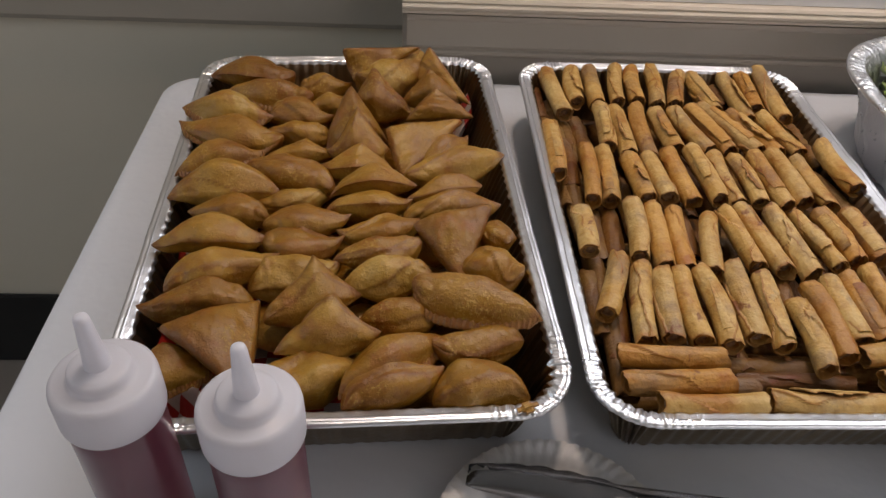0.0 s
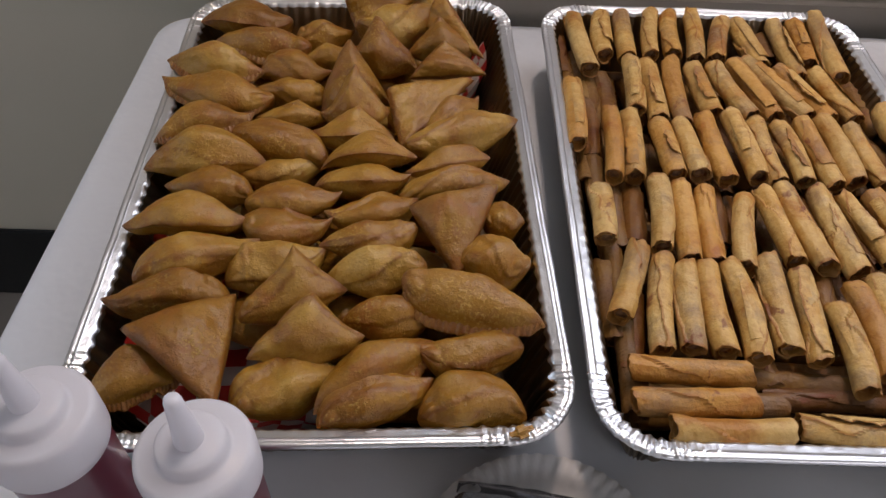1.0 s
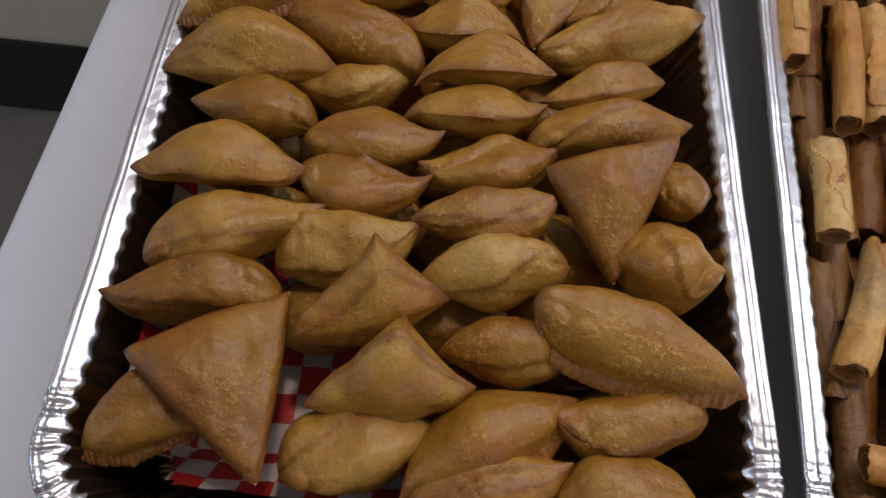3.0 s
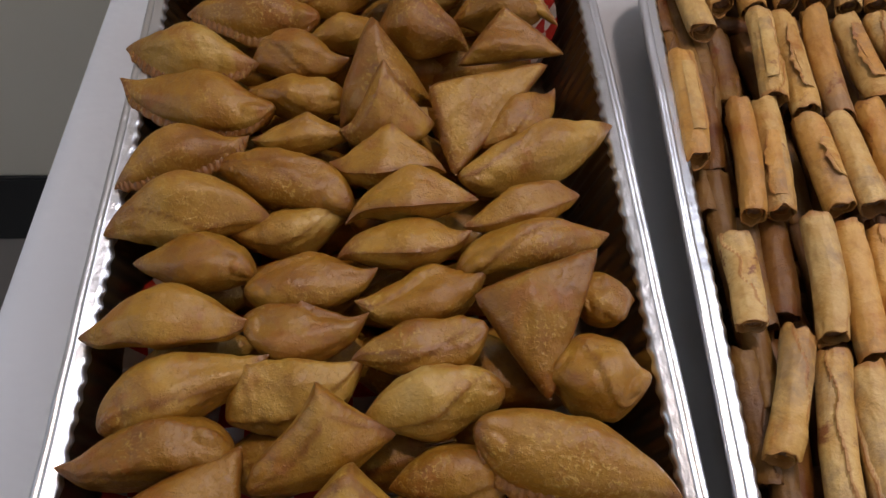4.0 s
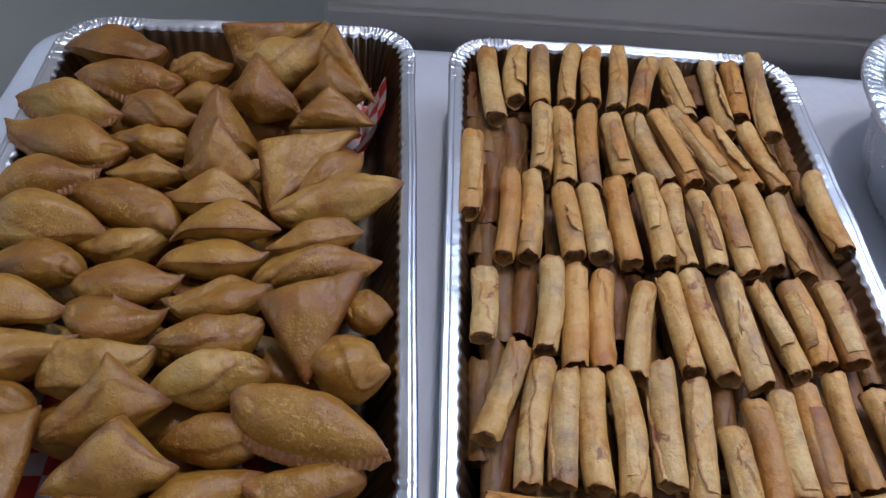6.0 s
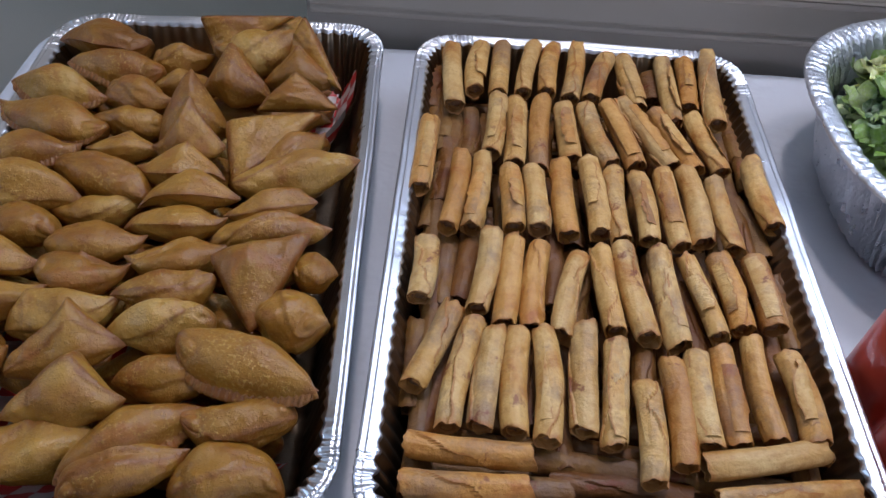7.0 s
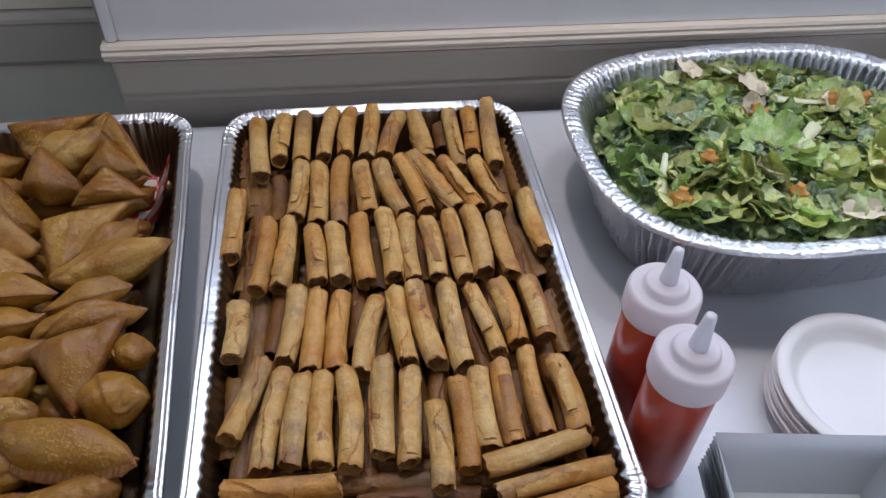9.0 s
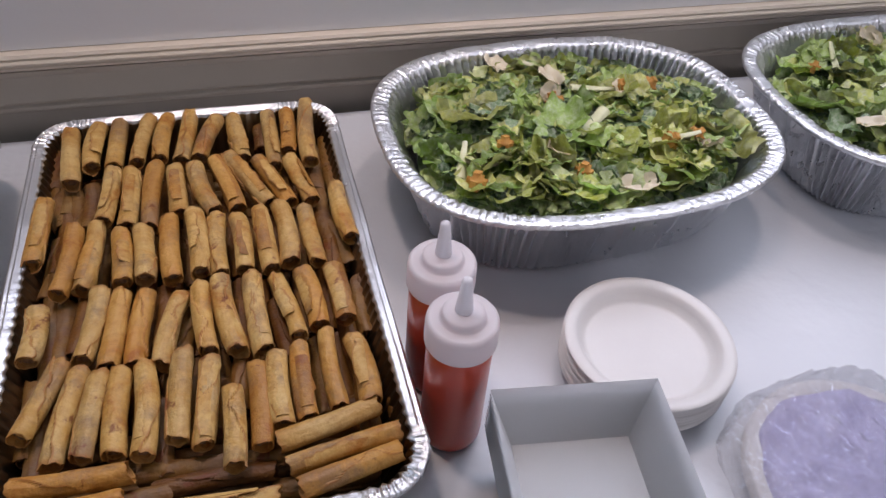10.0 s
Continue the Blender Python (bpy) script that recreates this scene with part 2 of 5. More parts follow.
CAP = plastic("milky_cap_plastic", (0.84, 0.83, 0.85), 0.28, sss=0.0)
_nt = CAP.node_tree
_thin, _mx = _nt.nodes.new("ShaderNodeBsdfTranslucent"), _nt.nodes.new("ShaderNodeMixShader")
_thin.inputs["Color"].default_value = (0.92, 0.90, 0.94, 1)
_mx.inputs[0].default_value = 0.45
_nt.links.new(_nt.nodes["Principled BSDF"].outputs[0], _mx.inputs[1])
_nt.links.new(_thin.outputs[0], _mx.inputs[2])
_nt.links.new(_mx.outputs[0], _nt.nodes["Material Output"].inputs["Surface"])
SAUCE_RED = sauce_material("red_chilli_sauce", (0.60, 0.070, 0.030), (0.50, 0.052, 0.024))
SAUCE_PLUM = sauce_material("plum_tamarind_sauce", (0.15, 0.036, 0.056), (0.12, 0.028, 0.043))
FOAM = mottled("white_foam_plate", (0.67, 0.66, 0.65), (0.71, 0.70, 0.69), 12, 0.35, 300, 0.0002)
PAPER = mottled("white_paperboard", (0.90, 0.92, 0.93), (0.93, 0.94, 0.95), 8, 0.55, 400, 0.0002)
_nt = PAPER.node_tree
_thin, _mx = _nt.nodes.new("ShaderNodeBsdfTranslucent"), _nt.nodes.new("ShaderNodeMixShader")
_thin.inputs["Color"].default_value = (0.88, 0.92, 0.95, 1)
_mx.inputs[0].default_value = 0.12
_nt.links.new(_nt.nodes["Principled BSDF"].outputs[0], _mx.inputs[1])
_nt.links.new(_thin.outputs[0], _mx.inputs[2])
_nt.links.new(_mx.outputs[0], _nt.nodes["Material Output"].inputs["Surface"])
STEEL, _nt, _b = material("tong_steel", (0.42, 0.42, 0.43), 0.20, 1.0)
LAVENDER = plastic("lavender_plastic", (0.45, 0.43, 0.65), 0.3, 0.0, 1.45, 0.2)
FILM, _nt, _b = material("clear_film", (1.0, 1.0, 1.0), 0.10)
_gloss = _nt.nodes.new("ShaderNodeBsdfGlossy")
_gloss.inputs["Roughness"].default_value = 0.07
_clear = _nt.nodes.new("ShaderNodeBsdfTransparent")
_clear.inputs["Color"].default_value = (0.95, 0.95, 0.97, 1)
_milky = _nt.nodes.new("ShaderNodeBsdfDiffuse")
_milky.inputs["Color"].default_value = (0.86, 0.87, 0.90, 1)
_haze = _nt.nodes.new("ShaderNodeMixShader")
_haze.inputs[0].default_value = 0.07
_nt.links.new(_clear.outputs[0], _haze.inputs[1])
_nt.links.new(_milky.outputs[0], _haze.inputs[2])
_mx = _nt.nodes.new("ShaderNodeMixShader")
bump(_nt, _b, noise_tex(_nt, coords(_nt, False), 70, 5, 0.65, 2.2), 1.0, 0.035)
_nt.links.new(_b.inputs["Normal"].links[0].from_socket, _gloss.inputs["Normal"])
_mx.inputs[0].default_value = 0.30
_nt.links.new(_haze.outputs[0], _mx.inputs[1])
_nt.links.new(_gloss.outputs[0], _mx.inputs[2])
_nt.links.new(_mx.outputs[0], _nt.nodes["Material Output"].inputs["Surface"])
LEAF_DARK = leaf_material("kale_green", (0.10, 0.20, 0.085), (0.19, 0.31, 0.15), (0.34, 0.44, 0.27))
LEAF_MID = leaf_material("romaine_green", (0.30, 0.50, 0.11), (0.48, 0.64, 0.20), (0.64, 0.72, 0.38))
LEAF_PALE = leaf_material("romaine_heart", (0.52, 0.60, 0.13), (0.66, 0.68, 0.26), (0.74, 0.72, 0.44))
CHEESE = mottled("shaved_parmesan", (0.72, 0.64, 0.46), (0.78, 0.71, 0.56), 60, 0.45, 200, 0.0006)
CROUTON = mottled("toasted_crouton", (0.50, 0.20, 0.035), (0.62, 0.33, 0.08), 90, 0.6, 260, 0.001)
STEM = mottled("romaine_rib", (0.62, 0.64, 0.38), (0.70, 0.70, 0.50), 50, 0.35, 200, 0.0006)


# ---- building helpers ----
def mesh_from(name, bm, mat, smooth=True):
    me = bpy.data.meshes.new(name)
    bm.normal_update()
    bm.to_mesh(me)
    bm.free()
    me.materials.append(mat)
    if smooth:
        me.shade_smooth()
        me.set_sharp_from_angle(angle=radians(62))
    return me


def part(name, bm, mat, parent=None, label="", smooth=True):
    """One bmesh as one mesh object, under a thing or a part if parent is given."""
    me = bm if isinstance(bm, bpy.types.Mesh) else mesh_from(name, bm, mat, smooth)
    ob = new(name, me)
    if parent is not None:
        ob.parent = parent
    if label:
        tagged(ob, label)
    return ob


def empty(name, m, label, category, group="", kind=""):
    ob = new(name)
    ob.empty_display_size = 0.02
    ob.matrix_world = m
    return tagged(ob, label, category, group, kind)


def box_bm(x0, x1, y0, y1, z0, z1, bevel=0.0):
    bm = bmesh.new()
    bmesh.ops.create_cube(bm, size=1)
    for v in bm.verts:
        v.co = Vector((x0 + (v.co.x + 0.5) * (x1 - x0), y0 + (v.co.y + 0.5) * (y1 - y0), z0 + (v.co.z + 0.5) * (z1 - z0)))
    if bevel:
        bmesh.ops.bevel(bm, geom=bm.edges[:], offset=bevel, segments=2, affect="EDGES")
    return bm


def lathe_bm(profile, n=48, wob=None):
    """Turn (radius, height) pairs about z."""
    bm = bmesh.new()
    rings = []
    for j, (r, z) in enumerate(profile):
        if r < 1e-6:
            rings.append([bm.verts.new((0, 0, z))])
        else:
            row = []
            for i in range(n):
                a = 2 * math.pi * i / n
                dr, dz = wob(a, j) if wob else (0, 0)
                row.append(bm.verts.new(((r + dr) * math.cos(a), (r + dr) * math.sin(a), z + dz)))
            rings.append(row)
    for a, b in zip(rings, rings[1:]):
        for i in range(n):
            k = (i + 1) % n
            if len(a) == 1 and len(b) == 1:
                continue
            if len(a) == 1:
                bm.faces.new((a[0], b[i], b[k]))
            elif len(b) == 1:
                bm.faces.new((a[i], a[k], b[0]))
            else:
                bm.faces.new((a[i], a[k], b[k], b[i]))
    bmesh.ops.recalc_face_normals(bm, faces=bm.faces[:])
    return bm


def extrude_profile(pts, x0, x1, steps=1):
    """A moulding: a closed (y, z) section drawn along x."""
    bm = bmesh.new()
    rows = []
    for s in range(steps + 1):
        x = x0 + (x1 - x0) * s / steps
        rows.append([bm.verts.new((x, y, z)) for y, z in pts])
    n = len(pts)
    for a, b in zip(rows, rows[1:]):
        for i in range(n):
            k = (i + 1) % n
            bm.faces.new((a[i], b[i], b[k], a[k]))
    bm.faces.new(rows[0][::-1])
    bm.faces.new(rows[-1])
    bmesh.ops.recalc_face_normals(bm, faces=bm.faces[:])
    return bm


def setting(name, bm, mat, label, category, smooth=False):
    return tagged(part(name, bm, mat, smooth=smooth), label, category, kind="structure")


# ---- the room ----
WALL_Y, RECESS_Y = 0.963, 1.134
setting("floor", box_bm(-2.9, 3.4, -2.6, 1.3, -0.1, 0.0), FLOOR, "dull brown vinyl floor beside the buffet", "floor")
setting("ceiling", box_bm(-2.9, 3.4, -2.6, 1.3, 2.75, 2.85), CEILING, "plain white painted ceiling", "ceiling")
setting("wall_recess", box_bm(-2.8, -0.03, RECESS_Y, 1.28, 0.0, 2.75), WALL_PALE, "pale beige painted wall behind the table end", "wall")
def pierced_wall_bm(x0, x1, y0, y1, z0, z1, u0, u1, w0, w1):
    """A wall with one window opening through it."""
    bm = bmesh.new()
    ring = [(x0, z0), (x1, z0), (x1, z1), (x0, z1)], [(u0, w0), (u1, w0), (u1, w1), (u0, w1)]
    front, back = ([[bm.verts.new((x, y, z)) for x, z in loop] for loop in ring] for y in (y0, y1))
    for i in range(4):
        k = (i + 1) % 4
        bm.faces.new((front[0][i], front[0][k], front[1][k], front[1][i]))
        bm.faces.new((back[0][k], back[0][i], back[1][i], back[1][k]))
        bm.faces.new((front[0][k], front[0][i], back[0][i], back[0][k]))
        bm.faces.new((front[1][i], front[1][k], back[1][k], back[1][i]))
    bmesh.ops.recalc_face_normals(bm, faces=bm.faces[:])
    return bm


setting("wall_north", pierced_wall_bm(-0.03, 3.3, WALL_Y, 1.28, 0.0, 2.75, -0.01, 2.4, 1.30, 2.30), WALL_TAUPE, "taupe painted wall behind the buffet", "wall")
setting("wall_west", box_bm(-2.9, -2.8, -2.6, 1.3, 0.0, 2.75), WALL_DIM, "plain cream painted wall", "wall")
setting("wall_east", box_bm(3.3, 3.4, -2.6, 1.3, 0.0, 2.75), WALL_DIM, "plain cream painted wall", "wall")
setting("wall_south", box_bm(-2.9, 3.4, -2.6, -2.5, 0.0, 2.75), WALL_DIM, "plain cream painted wall", "wall")
setting("baseboard", box_bm(-2.8, -0.03, RECESS_Y - 0.012, RECESS_Y - 0.001, 0.0, 0.188, 0.003), BASE_BLACK, "black rubber base along the pale wall", "baseboard")
# chair rail across the recessed wall
setting("trim_chair_rail", extrude_profile([(RECESS_Y - 0.001, 0.757), (RECESS_Y - 0.012, 0.757), (RECESS_Y - 0.016, 0.765), (RECESS_Y - 0.016, 0.818),
        (RECESS_Y - 0.022, 0.823), (RECESS_Y - 0.022, 0.829), (RECESS_Y - 0.012, 0.834), (RECESS_Y - 0.001, 0.834)], -2.8, -0.031),
        TRIM_TAUPE, "taupe painted chair rail on the pale wall", "trim")
setting("wall_band", box_bm(-2.8, -0.031, RECESS_Y - 0.006, RECESS_Y - 0.001, 0.836, 2.75), WALL_BEIGE, "beige painted wall above the chair rail", "wall")
# window sill, its apron and the white panel standing on it
sill = [(WALL_Y - 0.001, 0.857), (0.9490, 0.857), (0.9450, 0.8590), (0.9430, 0.8625), (0.9450, 0.8640), (0.9420, 0.8655), (0.9405, 0.8690), (0.9425, 0.8712),
        (0.9445, 0.8722), (0.9430, 0.8750), (0.9455, 0.8785), (WALL_Y - 0.001, 0.8785)]
setting("window_sill", extrude_profile(sill, -0.030, 3.29), TRIM_BEIGE, "beige painted moulded window sill", "window sill")
apron = [(WALL_Y - 0.001, 0.798), (0.9570, 0.798), (0.9545, 0.801), (0.9545, 0.8050), (0.9575, 0.8072), (0.9575, 0.8095), (0.9540, 0.8120), (0.9540, 0.846),
         (0.9505, 0.8500), (0.9475, 0.8560), (WALL_Y - 0.001, 0.8560)]
setting("trim_apron", extrude_profile(apron, -0.024, 3.29), TRIM_TAUPE, "taupe painted apron moulding under the sill", "trim")
setting("window_panel", box_bm(-0.012, 3.29, 0.9565, WALL_Y - 0.001, 0.8790, 1.28, 0.001), PANEL_WHITE, "plain white painted panel above the sill", "panel")
setting("trim_casing", box_bm(-0.025, -0.0125, 0.953, WALL_Y - 0.001, 0.8790, 1.28, 0.002), PANEL_WHITE, "white edge casing of the panel", "trim")

# ---- the table ----
TX0, TX1, TY0, TY1 = -0.328, 1.55, 0.03, 0.946


def tablecloth_bm():
    """One sheet over the top and down all four sides, with soft waves in the drop."""
    bm = bmesh.new()
    nx, ny = 150, 76
    drop = 0.62
    xs = [TX0 + (TX1 - TX0) * i / nx for i in range(nx + 1)]
    ys = [TY0 + (TY1 - TY0) * j / ny for j in range(ny + 1)]

    def z_top(x, y):
        crease = 0.0016 * noise.noise((x * 7, y * 7, 1)) + 0.0007 * noise.noise((x * 24, y * 16, 5))
        return TABLE - 0.0012 + crease

    grid = [[bm.verts.new((x, y, z_top(x, y))) for y in ys] for x in xs]
    for i in range(nx):
        for j in range(ny):
            bm.faces.new((grid[i][j], grid[i + 1][j], grid[i + 1][j + 1], grid[i][j + 1]))
    ring = [grid[i][0] for i in range(nx + 1)] + [grid[nx][j] for j in range(1, ny + 1)]
    ring += [grid[i][ny] for i in range(nx - 1, -1, -1)] + [grid[0][j] for j in range(ny - 1, 0, -1)]
    prev = ring
    cx, cy = (TX0 + TX1) / 2, (TY0 + TY1) / 2
    for k, (out_, dz) in enumerate([(0.002, 0.0015), (0.004, 0.006), (0.005, 0.02), (0.006, 0.08), (0.007, 0.2), (0.008, 0.4), (0.008, drop)]):
        row = []
        for n_, v in enumerate(ring):
            ox = -1 if abs(v.co.x - TX0) < 1e-6 else (1 if abs(v.co.x - TX1) < 1e-6 else 0)
            oy = -1 if abs(v.co.y - TY0) < 1e-6 else (1 if abs(v.co.y - TY1) < 1e-6 else 0)
            wave = 0.0 if oy > 0 else 0.010 * min(1, dz / 0.3) * math.sin((v.co.x + v.co.y) * 38 + 2 * noise.noise((v.co.x * 5, v.co.y * 5, 0)))
            row.append(bm.verts.new((v.co.x + ox * (out_ + wave), v.co.y + oy * (out_ + wave), TABLE - 0.0012 - dz)))
        m = len(ring)
        for i in range(m):
            j = (i + 1) % m
            bm.faces.new((prev[j], prev[i], row[i], row[j]))
        prev = row
    # the back corner by the wall hangs rounded
    soft = 0.045
    for v in bm.verts:
        dx, dy = TX0 + soft - v.co.x, v.co.y - TY1 + soft
        if dx > 0 and dy > 0:
            k = max(dx, dy) / math.hypot(dx, dy)
            v.co.x, v.co.y = TX0 + soft - dx * k, TY1 - soft + dy * k
    bmesh.ops.recalc_face_normals(bm, faces=bm.faces[:])
    return bm


table = empty("buffet_table", pose(0, 0, 0), "long folding buffet table under a white cover", "table")
part("tabletop", box_bm(TX0 + 0.016, TX1 - 0.006, TY0 + 0.006, TY1 - 0.016, TABLE - 0.034, TABLE - 0.006, 0.004), PAPER, table)
for lx in (TX0 + 0.12, TX1 - 0.12):
    for ly in (TY0 + 0.1, TY1 - 0.1):
        part("leg", box_bm(lx - 0.014, lx + 0.014, ly - 0.014, ly + 0.014, 0.0, TABLE - 0.034, 0.003), STEEL, table)
tagged(part("tablecloth", tablecloth_bm(), CLOTH), "smooth white plastic tablecloth draped over the buffet table", "tablecloth")


# ---- foil pans ----
def rounded_rect(w, l, r, step):
    """Points, outward normals, corner weight and arc length round a rounded rectangle centred on 0."""
    pts, s = [], 0.0
    hw, hl = w / 2 - r, l / 2 - r
    sides = [((w / 2, -hl), (0, 1), 2 * hl, (1, 0)), ((hw, l / 2), (-1, 0), 2 * hw, (0, 1)),
             ((-w / 2, hl), (0, -1), 2 * hl, (-1, 0)), ((-hw, -l / 2), (1, 0), 2 * hw, (0, -1))]
    centres = [(hw, hl), (-hw, hl), (-hw, -hl), (hw, -hl)]
    for q, (p0, d, length, nrm) in enumerate(sides):
        n = max(2, int(length / step))
        for i in range(n):
            u = length * i / n
            edge = min(u, length - u)
            pts.append(((p0[0] + d[0] * u, p0[1] + d[1] * u), nrm, max(0.0, 1 - edge / 0.035), s + u))
        s += length
        n = max(4, int(r * math.pi / 2 / step))
        a0 = q * math.pi / 2
        for i in range(n):
            a = a0 + math.pi / 2 * i / n
            nn = (math.cos(a), math.sin(a))
            pts.append(((centres[q][0] + r * nn[0], centres[q][1] + r * nn[1]), nn, 1.0, s + r * math.pi / 2 * i / n))
        s += r * math.pi / 2
    return pts


def oval(a, b, power, step):
    pts, s = [], 0.0
    n = int(math.pi * (a + b) / step)
    last = None
    for i in range(n):
        t = 2 * math.pi * i / n
        c, si = math.cos(t), math.sin(t)
        x = a * math.copysign(abs(c) ** (2 / power), c)
        y = b * math.copysign(abs(si) ** (2 / power), si)
        nx, ny = (abs(x / a) ** (power - 1)) * math.copysign(1, x) / a, (abs(y / b) ** (power - 1)) * math.copysign(1, y) / b
        ln = math.hypot(nx, ny)
        if last:
            s += math.hypot(x - last[0], y - last[1])
        last = (x, y)
        pts.append(((x, y), (nx / ln, ny / ln), 1.0, s))
    return pts


def loft(path, profile, seed, close, bead=1.0):
    """Foil pressed round a path. Profile: inset, height, crimp of the rim, depth of the wall's flutes."""
    bm = bmesh.new()
    rings = []
    for d, z, crimp, flute in profile:
        row = []
        for (x, y), (nx, ny), c, s in path:
            k = 2 * math.pi * s
            loud = 0.25 + 1.1 * abs(noise.noise((s * 45, seed, 2)))
            wave = loud * math.sin(k / (0.0083 if bead < 1 else 0.0047) + 6.0 * noise.noise((s * 40, seed, 0)))
            grain = 300 if bead < 1 else 60
            fine = noise.noise((s * 420, seed, d * grain)) + 0.8 * noise.noise((s * 210, seed, d * grain * 0.5 + 9)) + 0.5 * noise.noise((s * 800, seed, d * grain * 1.7))
            dz = crimp * c * (0.00105 * bead * wave + 0.00095 * (0.6 + 0.4 * bead) * fine) + 0.0009 * noise.noise((s * 25, seed, 4)) * (crimp + 0.2)
            dd = flute * (0.0008 + 0.0012 * c) * (math.sin(k / 0.0112 + 2.6 * noise.noise((s * 20, seed, 9))) + 0.7 * noise.noise((s * 90, seed, z * 30)))
            dd += crimp * c * 0.0008 * noise.noise((s * 300, seed, 7)) + crimp * 0.0012 * noise.noise((s * 9, seed, 1))
            row.append(bm.verts.new((x - nx * (d + dd), y - ny * (d + dd), z + dz)))
        rings.append(row)
    m = len(path)
    for a, b in zip(rings, rings[1:]):
        for i in range(m):
            k = (i + 1) % m
            bm.faces.new((a[i], a[k], b[k], b[i]))
    if close:
        bm.faces.new(rings[-1])
    return bm


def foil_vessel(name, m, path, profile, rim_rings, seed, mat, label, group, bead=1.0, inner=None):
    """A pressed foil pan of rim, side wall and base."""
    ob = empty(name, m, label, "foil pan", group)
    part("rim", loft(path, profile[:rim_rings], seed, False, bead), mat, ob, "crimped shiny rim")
    # inner: foil with the pan's shade painted in, for wall and base
    part("side_wall", loft(path, profile[rim_rings - 1:-2], seed, False), inner or mat, ob, "fluted foil wall, inner shade in its colour" if inner else "fluted foil wall")
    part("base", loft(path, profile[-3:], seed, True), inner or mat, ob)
    return ob


def pan_profile(depth):
    prof = [(0.0012, -0.0046, 0.5, 0), (0.0002, -0.0035, 0.8, 0), (-0.0004, -0.0018, 1.0, 0), (0.0004, -0.0002, 1.0, 0), (0.0020, 0.0006, 1.0, 0),
            (0.0034, -0.0002, 1, 0), (0.0046, -0.0006, 1, 0), (0.0058, 0.0002, 1, 0), (0.0068, -0.0004, 1, 0), (0.0105, -0.0006, 0.9, 0.05),
            (0.0125, -0.0018, 0.6, 0.4), (0.0136, -0.0045, 0.2, 0.9)]
    for u in (0.15, 0.3, 0.5, 0.7, 0.88):
        prof.append((0.0142 + 0.0185 * u, -0.0045 - (depth - 0.010) * u, 0, 1.0 - 0.25 * u))
    prof += [(0.0345, -depth + 0.0030, 0, 0.5), (0.0375, -depth + 0.0012, 0, 0.2), (0.0410, -depth + 0.0008, 0, 0)]
    return prof


RIM = 0.836
PAN_A = pose(-0.0785, 0.6080, RIM, 0, 0, 2.9)
PAN_B = pose(0.2680, 0.6085, RIM, 0, 0, 0.0)
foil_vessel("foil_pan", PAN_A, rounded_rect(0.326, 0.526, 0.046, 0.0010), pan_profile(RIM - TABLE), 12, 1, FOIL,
            "full-size aluminium foil pan heaped with samosas, lined with checked paper", "foil steam pans", inner=FOIL_SHADED)
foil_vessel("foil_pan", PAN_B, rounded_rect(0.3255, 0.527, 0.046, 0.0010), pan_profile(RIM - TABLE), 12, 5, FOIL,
            "full-size aluminium foil pan packed with fried spring rolls", "foil steam pans", inner=FOIL_SHADED)


def liner_bm():
    """Deli paper pressed into the pan, its edges riding up the walls unevenly."""
    bm = bmesh.new()
    uv = bm.loops.layers.uv.new("UVMap")
    nx, ny = 60, 96
    grid, tex = [], {}
    for i in range(nx + 1):
        row = []
        for j in range(ny + 1):
            u, v = 2 * i / nx - 1, 2 * j / ny - 1
            x, y = u * 0.155, v * 0.252
            over_x, over_y = abs(x) - 0.116, abs(y) - 0.212
            rise = max(over_x, over_y, 0)
            x2 = math.copysign(min(abs(x), 0.116 + max(over_x, 0) * 0.62), x)
            y2 = math.copysign(min(abs(y), 0.212 + max(over_y, 0) * 0.62), y)
            wob = 0.006 * noise.noise((x * 22, y * 22, 3)) + 0.0035 * noise.noise((x * 70, y * 70, 8))
            climb = (0.35 + 0.6 * max(0.0, noise.noise((x * 12, 3, 1)))) * (0.1 + 0.9 * min(1, max(0, (-0.02 - x) / 0.04)))
            if over_x >= over_y and x > 0:
                far = min(1, max(0, (y - 0.13) / 0.04))
                climb = 0.05 + 1.2 * far
                x2 = min(x2, 0.100 + 0.045 * far)
            elif over_x >= over_y:
                near = min(1, max(0, (0.05 - y) / 0.10))
                climb = 0.05 + 1.30 * near
                x2 = max(x2, -0.100 - 0.045 * near)
            elif y > 0:
                climb = 0.1
            elif x > 0.03:
                y2 = max(y2, -0.195)
            else:
                climb = 0.75 + 0.3 * noise.noise((x * 14, 3, 1))
            z = -0.0685 + rise * climb + abs(wob) * 0.7
            if rise > 0:
                x2 += wob * 0.6 * (1 if over_x > 0 else 0) - math.copysign(0.004, x) * (1 if over_x > 0 else 0)
                y2 += wob * 0.6 * (1 if over_y > 0 else 0) - math.copysign(0.004, y) * (1 if over_y > 0 else 0)
            vert = bm.verts.new((x2, y2, z))
            tex[vert] = (x / 0.016, y / 0.016)
            row.append(vert)
        grid.append(row)
    for i in range(nx):
        for j in range(ny):
            if min(i, nx - 1 - i) < 10 and min(j, ny - 1 - j) < 8 and (min(i, nx - 1 - i) + min(j, ny - 1 - j)) < 9:
                continue
            f = bm.faces.new((grid[i][j], grid[i + 1][j], grid[i + 1][j + 1], grid[i][j + 1]))
            for lp in f.loops:
                lp[uv].uv = tex[lp.vert]
    return bm


liner = part("paper_liner", liner_bm(), CHECK)
liner.matrix_world = PAN_A
tagged(liner, "red and white checked deli paper lining the samosa pan", "paper liner")


